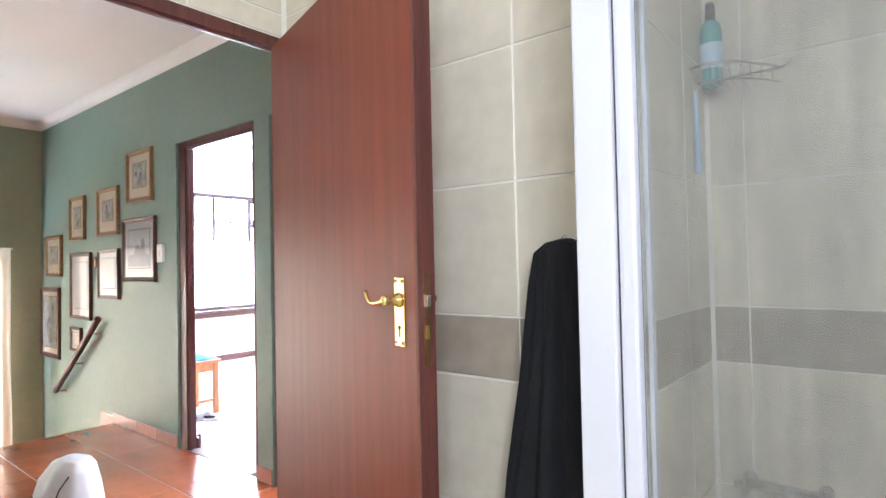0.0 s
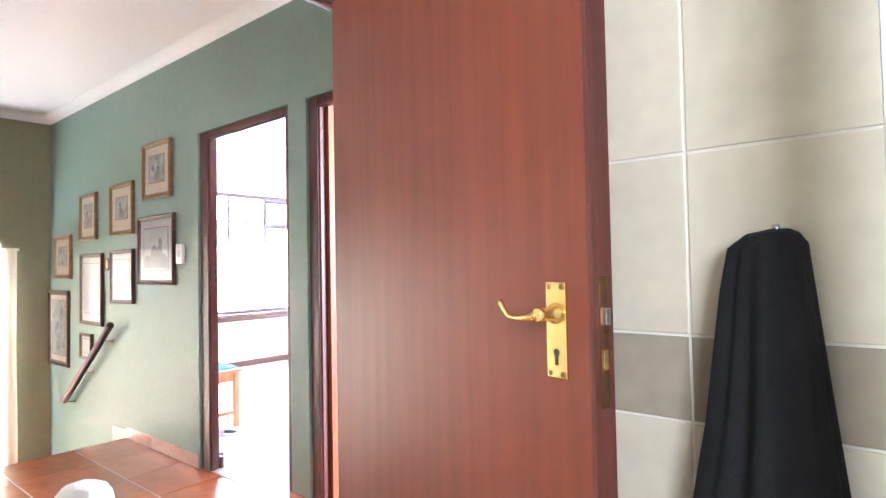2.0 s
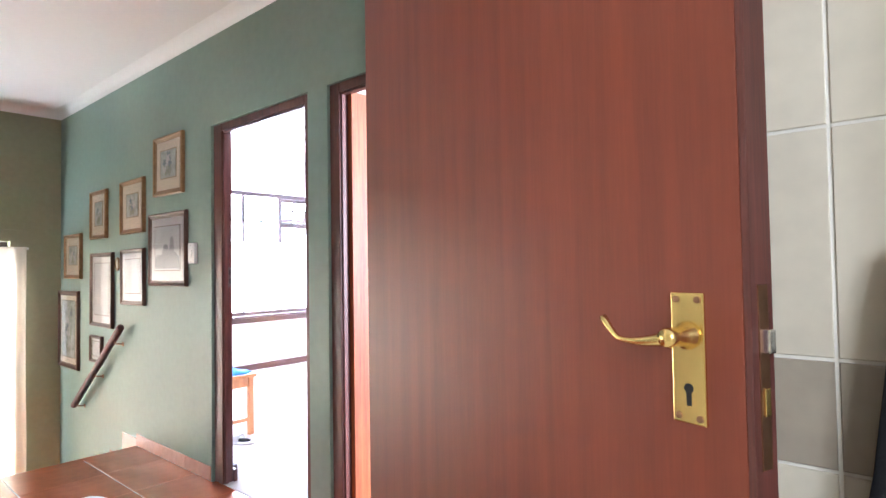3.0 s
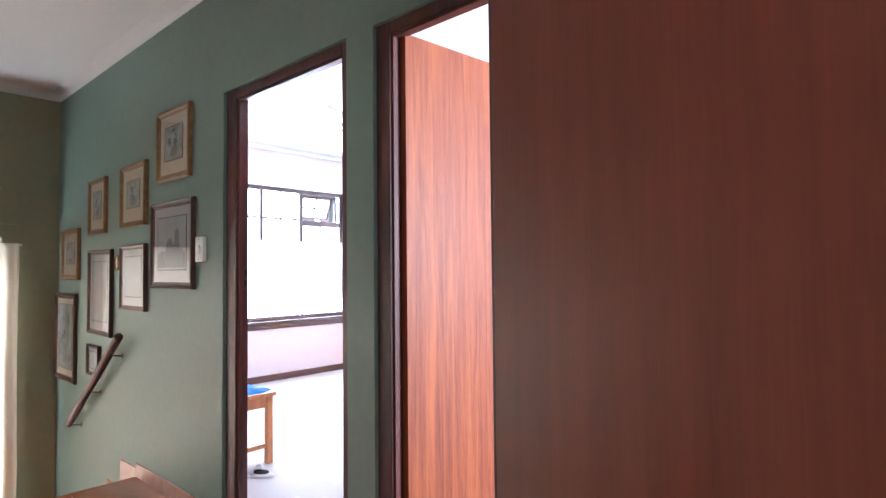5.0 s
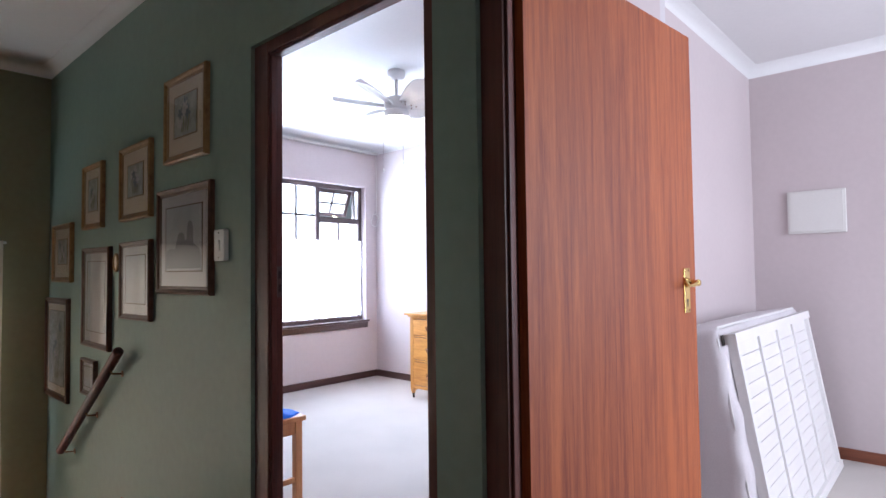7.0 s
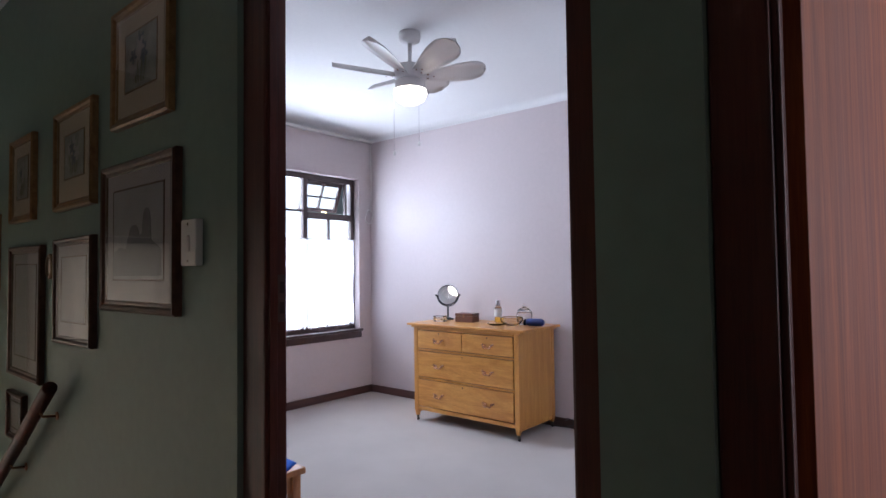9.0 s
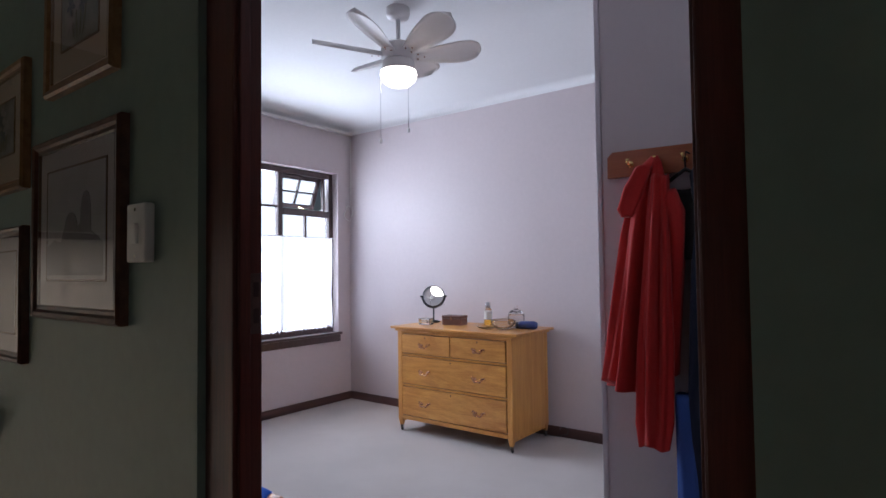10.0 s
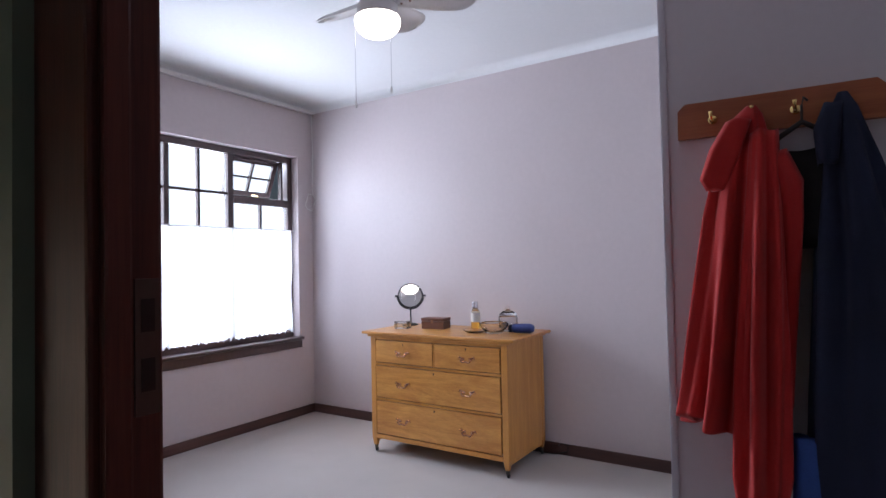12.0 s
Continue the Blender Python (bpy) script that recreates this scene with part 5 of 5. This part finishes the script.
single("folded_cloth", bm, BRIGHT_BLUE, "crumpled bright blue cloth lying on the stool", "cloth", pose(-4.44, 2.29, 0.4525, 0, 0, 12), smooth=True)

for k, (x, y, r) in enumerate(((-4.17, 2.26, 25), (-4.26, 2.16, 32))):
    sl = thing("slipper", "white slipper with a dark lining on the carpet", "slipper", pose(x, y, 0, 0, 0, r), "pair of slippers")
    bm = lathe([(0.9, 0), (1.0, 0.2), (1.0, 0.7), (0.95, 1.0)], 24, Matrix.Diagonal((0.12, 0.048, 0.018, 1)))
    part("sole", bm, WHITE_CLOTH, sl, smooth=True)
    bm = bmesh.new()
    rows = []
    for i in range(11):
        s = i / 10
        rows.append([bm.verts.new((-0.115 + 0.13 * s, 0.046 * math.sin(min(1, 0.35 + s) * math.pi / 2) * math.cos(q), 0.017 + 0.045 * (0.35 + 0.65 * s) * math.sin(q))) for q in [math.pi * j / 12 for j in range(13)]])
    for a, b in zip(rows, rows[1:]):
        for j in range(12):
            bm.faces.new((a[j], a[j + 1], b[j + 1], b[j]))
    bmesh.ops.solidify(bm, geom=bm.faces[:], thickness=0.006)
    part("upper", bm, WHITE_CLOTH, sl, smooth=True)
    part("lining", lathe([(0.9, 0.0), (1.0, 0.5), (0.9, 1.0)], 20, Matrix.Translation((0.03, 0, 0.019)) @ Matrix.Diagonal((0.06, 0.036, 0.006, 1))), BLACK_CLOTH, sl)
single("cable", tube([(-4.48, 5.07, 0.06), (-4.45, 5.05, 0.085), (-4.41, 5.06, 0.075), (-4.42, 5.075, 0.03), (-4.5, 5.07, 0.006), (-4.7, 5.06, 0.005)], 0.004, 8), BLACK_METAL, "short black cable lying against the skirting", "cable", smooth=True)

# ---- second bedroom ----
base = thing("bed_base", "white metal slatted bed base leaning on its side", "bed base", pose(-2.222, 3.30, 0, 0, -9.5, 0))
BL, BH = 1.53, 0.95
part("side_rail", box(-0.02, 0.02, -0.03, BL + 0.05, BH - 0.045, BH, 0.003), BED_WHITE, base)
part("side_rail", box(-0.02, 0.02, -0.03, BL + 0.05, 0.0, 0.045, 0.003), BED_WHITE, base)
part("end_rail", box(-0.02, 0.02, 0.0, 0.04, 0.046, BH - 0.046, 0.003), BED_WHITE, base)
part("end_rail", box(-0.02, 0.02, BL - 0.04, BL, 0.046, BH - 0.046, 0.003), BED_WHITE, base)
for y in (0.40, 0.76, 1.12):
    part("cross_bar", box(-0.012, 0.012, y - 0.012, y + 0.012, 0.046, BH - 0.046, 0.002), BED_WHITE, base)
for i in range(14):
    z = 0.075 + 0.0615 * i
    part("slat", box(-0.004, 0.001, 0.041, BL - 0.041, z - 0.0295, z + 0.0295, 0.001), BED_WHITE, base)
for y in (-0.062, BL + 0.051):
    br = part("corner_bracket", box(-0.022, -0.017, y, y + 0.031, BH - 0.045, BH, 0.001), STEEL_DARK if y < 0 else BED_WHITE, base)
    part("bracket_hole", lathe([(0.006, 0), (0.006, 0.001)], 12, Matrix.Translation((-0.0168, y + 0.015, BH - 0.022)) @ Matrix.Rotation(math.pi / 2, 4, "Y")), BLACK_METAL, br)
part("corner_bracket", box(-0.10, 0.03, -0.034, -0.030, BH - 0.045, BH, 0.001), BED_WHITE, base, "grey steel end bracket")
bm = box(-0.12, 0.12, 0.0, 1.58, 0.0, 0.95, 0.055, None, 4)
bmesh.ops.subdivide_edges(bm, edges=[e for e in bm.edges if e.calc_length() > 0.3], cuts=22, use_grid_fill=True)
for v in bm.verts:
    v.co += 0.012 * noise.noise_vector(Vector((v.co.x * 4, v.co.y * 5, v.co.z * 9))) * Vector((1, 1, 0.3)).length
mat = thing("mattress", "white mattress leaning between wall and bed base", "mattress", pose(-2.368, 3.21, 0.012, 0, -9.5, 0))
part("cover", bm, MATTRESS, mat, smooth=True)
for x in (-0.105, 0.105):
    part("piping", tube([(x, 0.02, 0.05), (x, 0.02, 0.90), (x, 0.06, 0.945), (x, 1.52, 0.945), (x, 1.56, 0.90), (x, 1.56, 0.05)], 0.007, 8), WHITE_CLOTH, mat, smooth=True)
db = thing("wall_panel", "white metal distribution board on the wall", "fuse box", pose(-2.325, 5.059, 1.573))
part("case", box(-0.162, 0.162, -0.022, 0, -0.14, 0.14, 0.005), PLASTIC, db)
part("cover", box(-0.149, 0.149, -0.027, -0.021, -0.127, 0.127, 0.004), PLASTIC, db)

# ---- tiles: walls of the bathroom, floor and skirting of the landing ----
def bevelled_tile(w, h, t=0.004, b=0.0015):
    bm = bmesh.new()
    add_box(bm, 0, w, -t, 0, 0, h)
    top = [e for e in bm.edges if all(abs(v.co.y + t) < 1e-6 for v in e.verts)]
    bmesh.ops.bevel(bm, geom=top, offset=b, segments=1, affect="EDGES")
    return bm


TILE_MESHES = {}


def tile_at(parent, m, w, h, mat, name="tile"):
    key = (round(w, 3), round(h, 3), mat.name)
    if key not in TILE_MESHES:
        TILE_MESHES[key] = mesh_of(name, bevelled_tile(w, h), mat)
    ob = new(name, TILE_MESHES[key])
    ob.parent, ob.matrix_basis = parent, m
    return ob


ROWS_Z = [(-0.13, 0.22), (0.22, 0.57), (0.57, 0.92), (0.92, 1.085), (1.085, 1.435), (1.435, 1.785), (1.785, 2.135), (2.135, 2.485), (2.485, 2.70)]


def tile_wall(parent, place, u0, u1, joint, pitch=0.352, g=0.0028, holes=()):
    """Tiles on a wall; place(u, z) is the pose of a tile's lower left corner."""
    n0 = math.floor((u0 - joint) / pitch)
    for z0, z1 in ROWS_Z:
        z0 = max(z0, 0.0)
        u = joint + n0 * pitch
        while u < u1 - 0.01:
            a, b = max(u, u0), min(u + pitch, u1)
            u += pitch
            pieces = [(a, b, z0, z1)]
            for ha, hb_, hc, hd in holes:
                keep = []
                for pa, pb, pc, pd in pieces:
                    if pb <= ha or pa >= hb_ or pd <= hc or pc >= hd:
                        keep.append((pa, pb, pc, pd))
                        continue
                    if pa < ha:
                        keep.append((pa, ha, pc, pd))
                    if pb > hb_:
                        keep.append((hb_, pb, pc, pd))
                    if pd > hd:
                        keep.append((max(pa, ha), min(pb, hb_), hd, pd))
                pieces = keep
            for pa, pb, pc, pd in pieces:
                if pb - pa > 0.015 and pd - pc > 0.015:
                    tile_at(parent, place(pa + g, pc + g), pb - pa - 2 * g, pd - pc - 2 * g, BAND_TILE if abs(z0 - 0.92) < 0.01 else WALL_TILE)


named = bpy.data.objects
tile_wall(named["wall_bathroom_north"], lambda u, z: pose(u, 1.150, z), -1.476, -0.207, -0.517)
tile_wall(named["wall_shower_north"], lambda u, z: pose(u, 1.720, z), -0.194, 0.94, -0.10)
tile_wall(named["wall_bathroom_north"], lambda u, z: pose(-0.205, u, z, 0, 0, 90), 1.151, 1.709, 1.50)
tile_wall(named["wall_bathroom_west"], lambda u, z: pose(-1.478, u, z, 0, 0, 90), -1.39, 1.138, 1.13, holes=[(BATH_DOOR[0] - 0.002, BATH_DOOR[1] + 0.002, 0.0, BATH_DOOR[3] + 0.002)])

P = 0.435
for i in range(8):
    for j in range(9):
        x0, x1 = -3.40 - P * 3 + P * i, -3.40 - P * 3 + P * (i + 1)
        y0, y1 = 1.43 + 0.435 - P * j - P, 1.43 + 0.435 - P * j
        x0, x1, y0, y1 = max(x0, -4.70), min(x1, -1.50), max(y0, -2.0), min(y1, 1.80)
        if x1 - x0 > 0.03 and y1 - y0 > 0.03:
            t = tile_at(named["floor_landing_screed"], Matrix.Translation((x0 + 0.003, y0 + 0.003, -0.007)) @ Matrix(((1, 0, 0, 0), (0, 0, 1, 0), (0, -1, 0, 0), (0, 0, 0, 1))), x1 - x0 - 0.006, y1 - y0 - 0.006, TERRACOTTA, "floor_tile")
skirt = tagged(thing("baseboard_landing", "terracotta tile skirting along the green wall", "skirting"), kind="structure")
for a, b in ((-4.70, -4.27), (-4.268, -3.96), (-3.958, -3.632), (-2.685, -2.535)):
    tile_at(skirt, pose(a + 0.001, 1.774, 0.001), b - a - 0.002, 0.082, TERRACOTTA_DULL, "skirting_tile")
for i in range(1, 7):
    tile_at(skirt, pose(-4.70 - 0.25 * i + 0.001, 1.774, -0.18 * i + 0.001), 0.248, 0.23, TERRACOTTA_DULL, "skirting_tile")
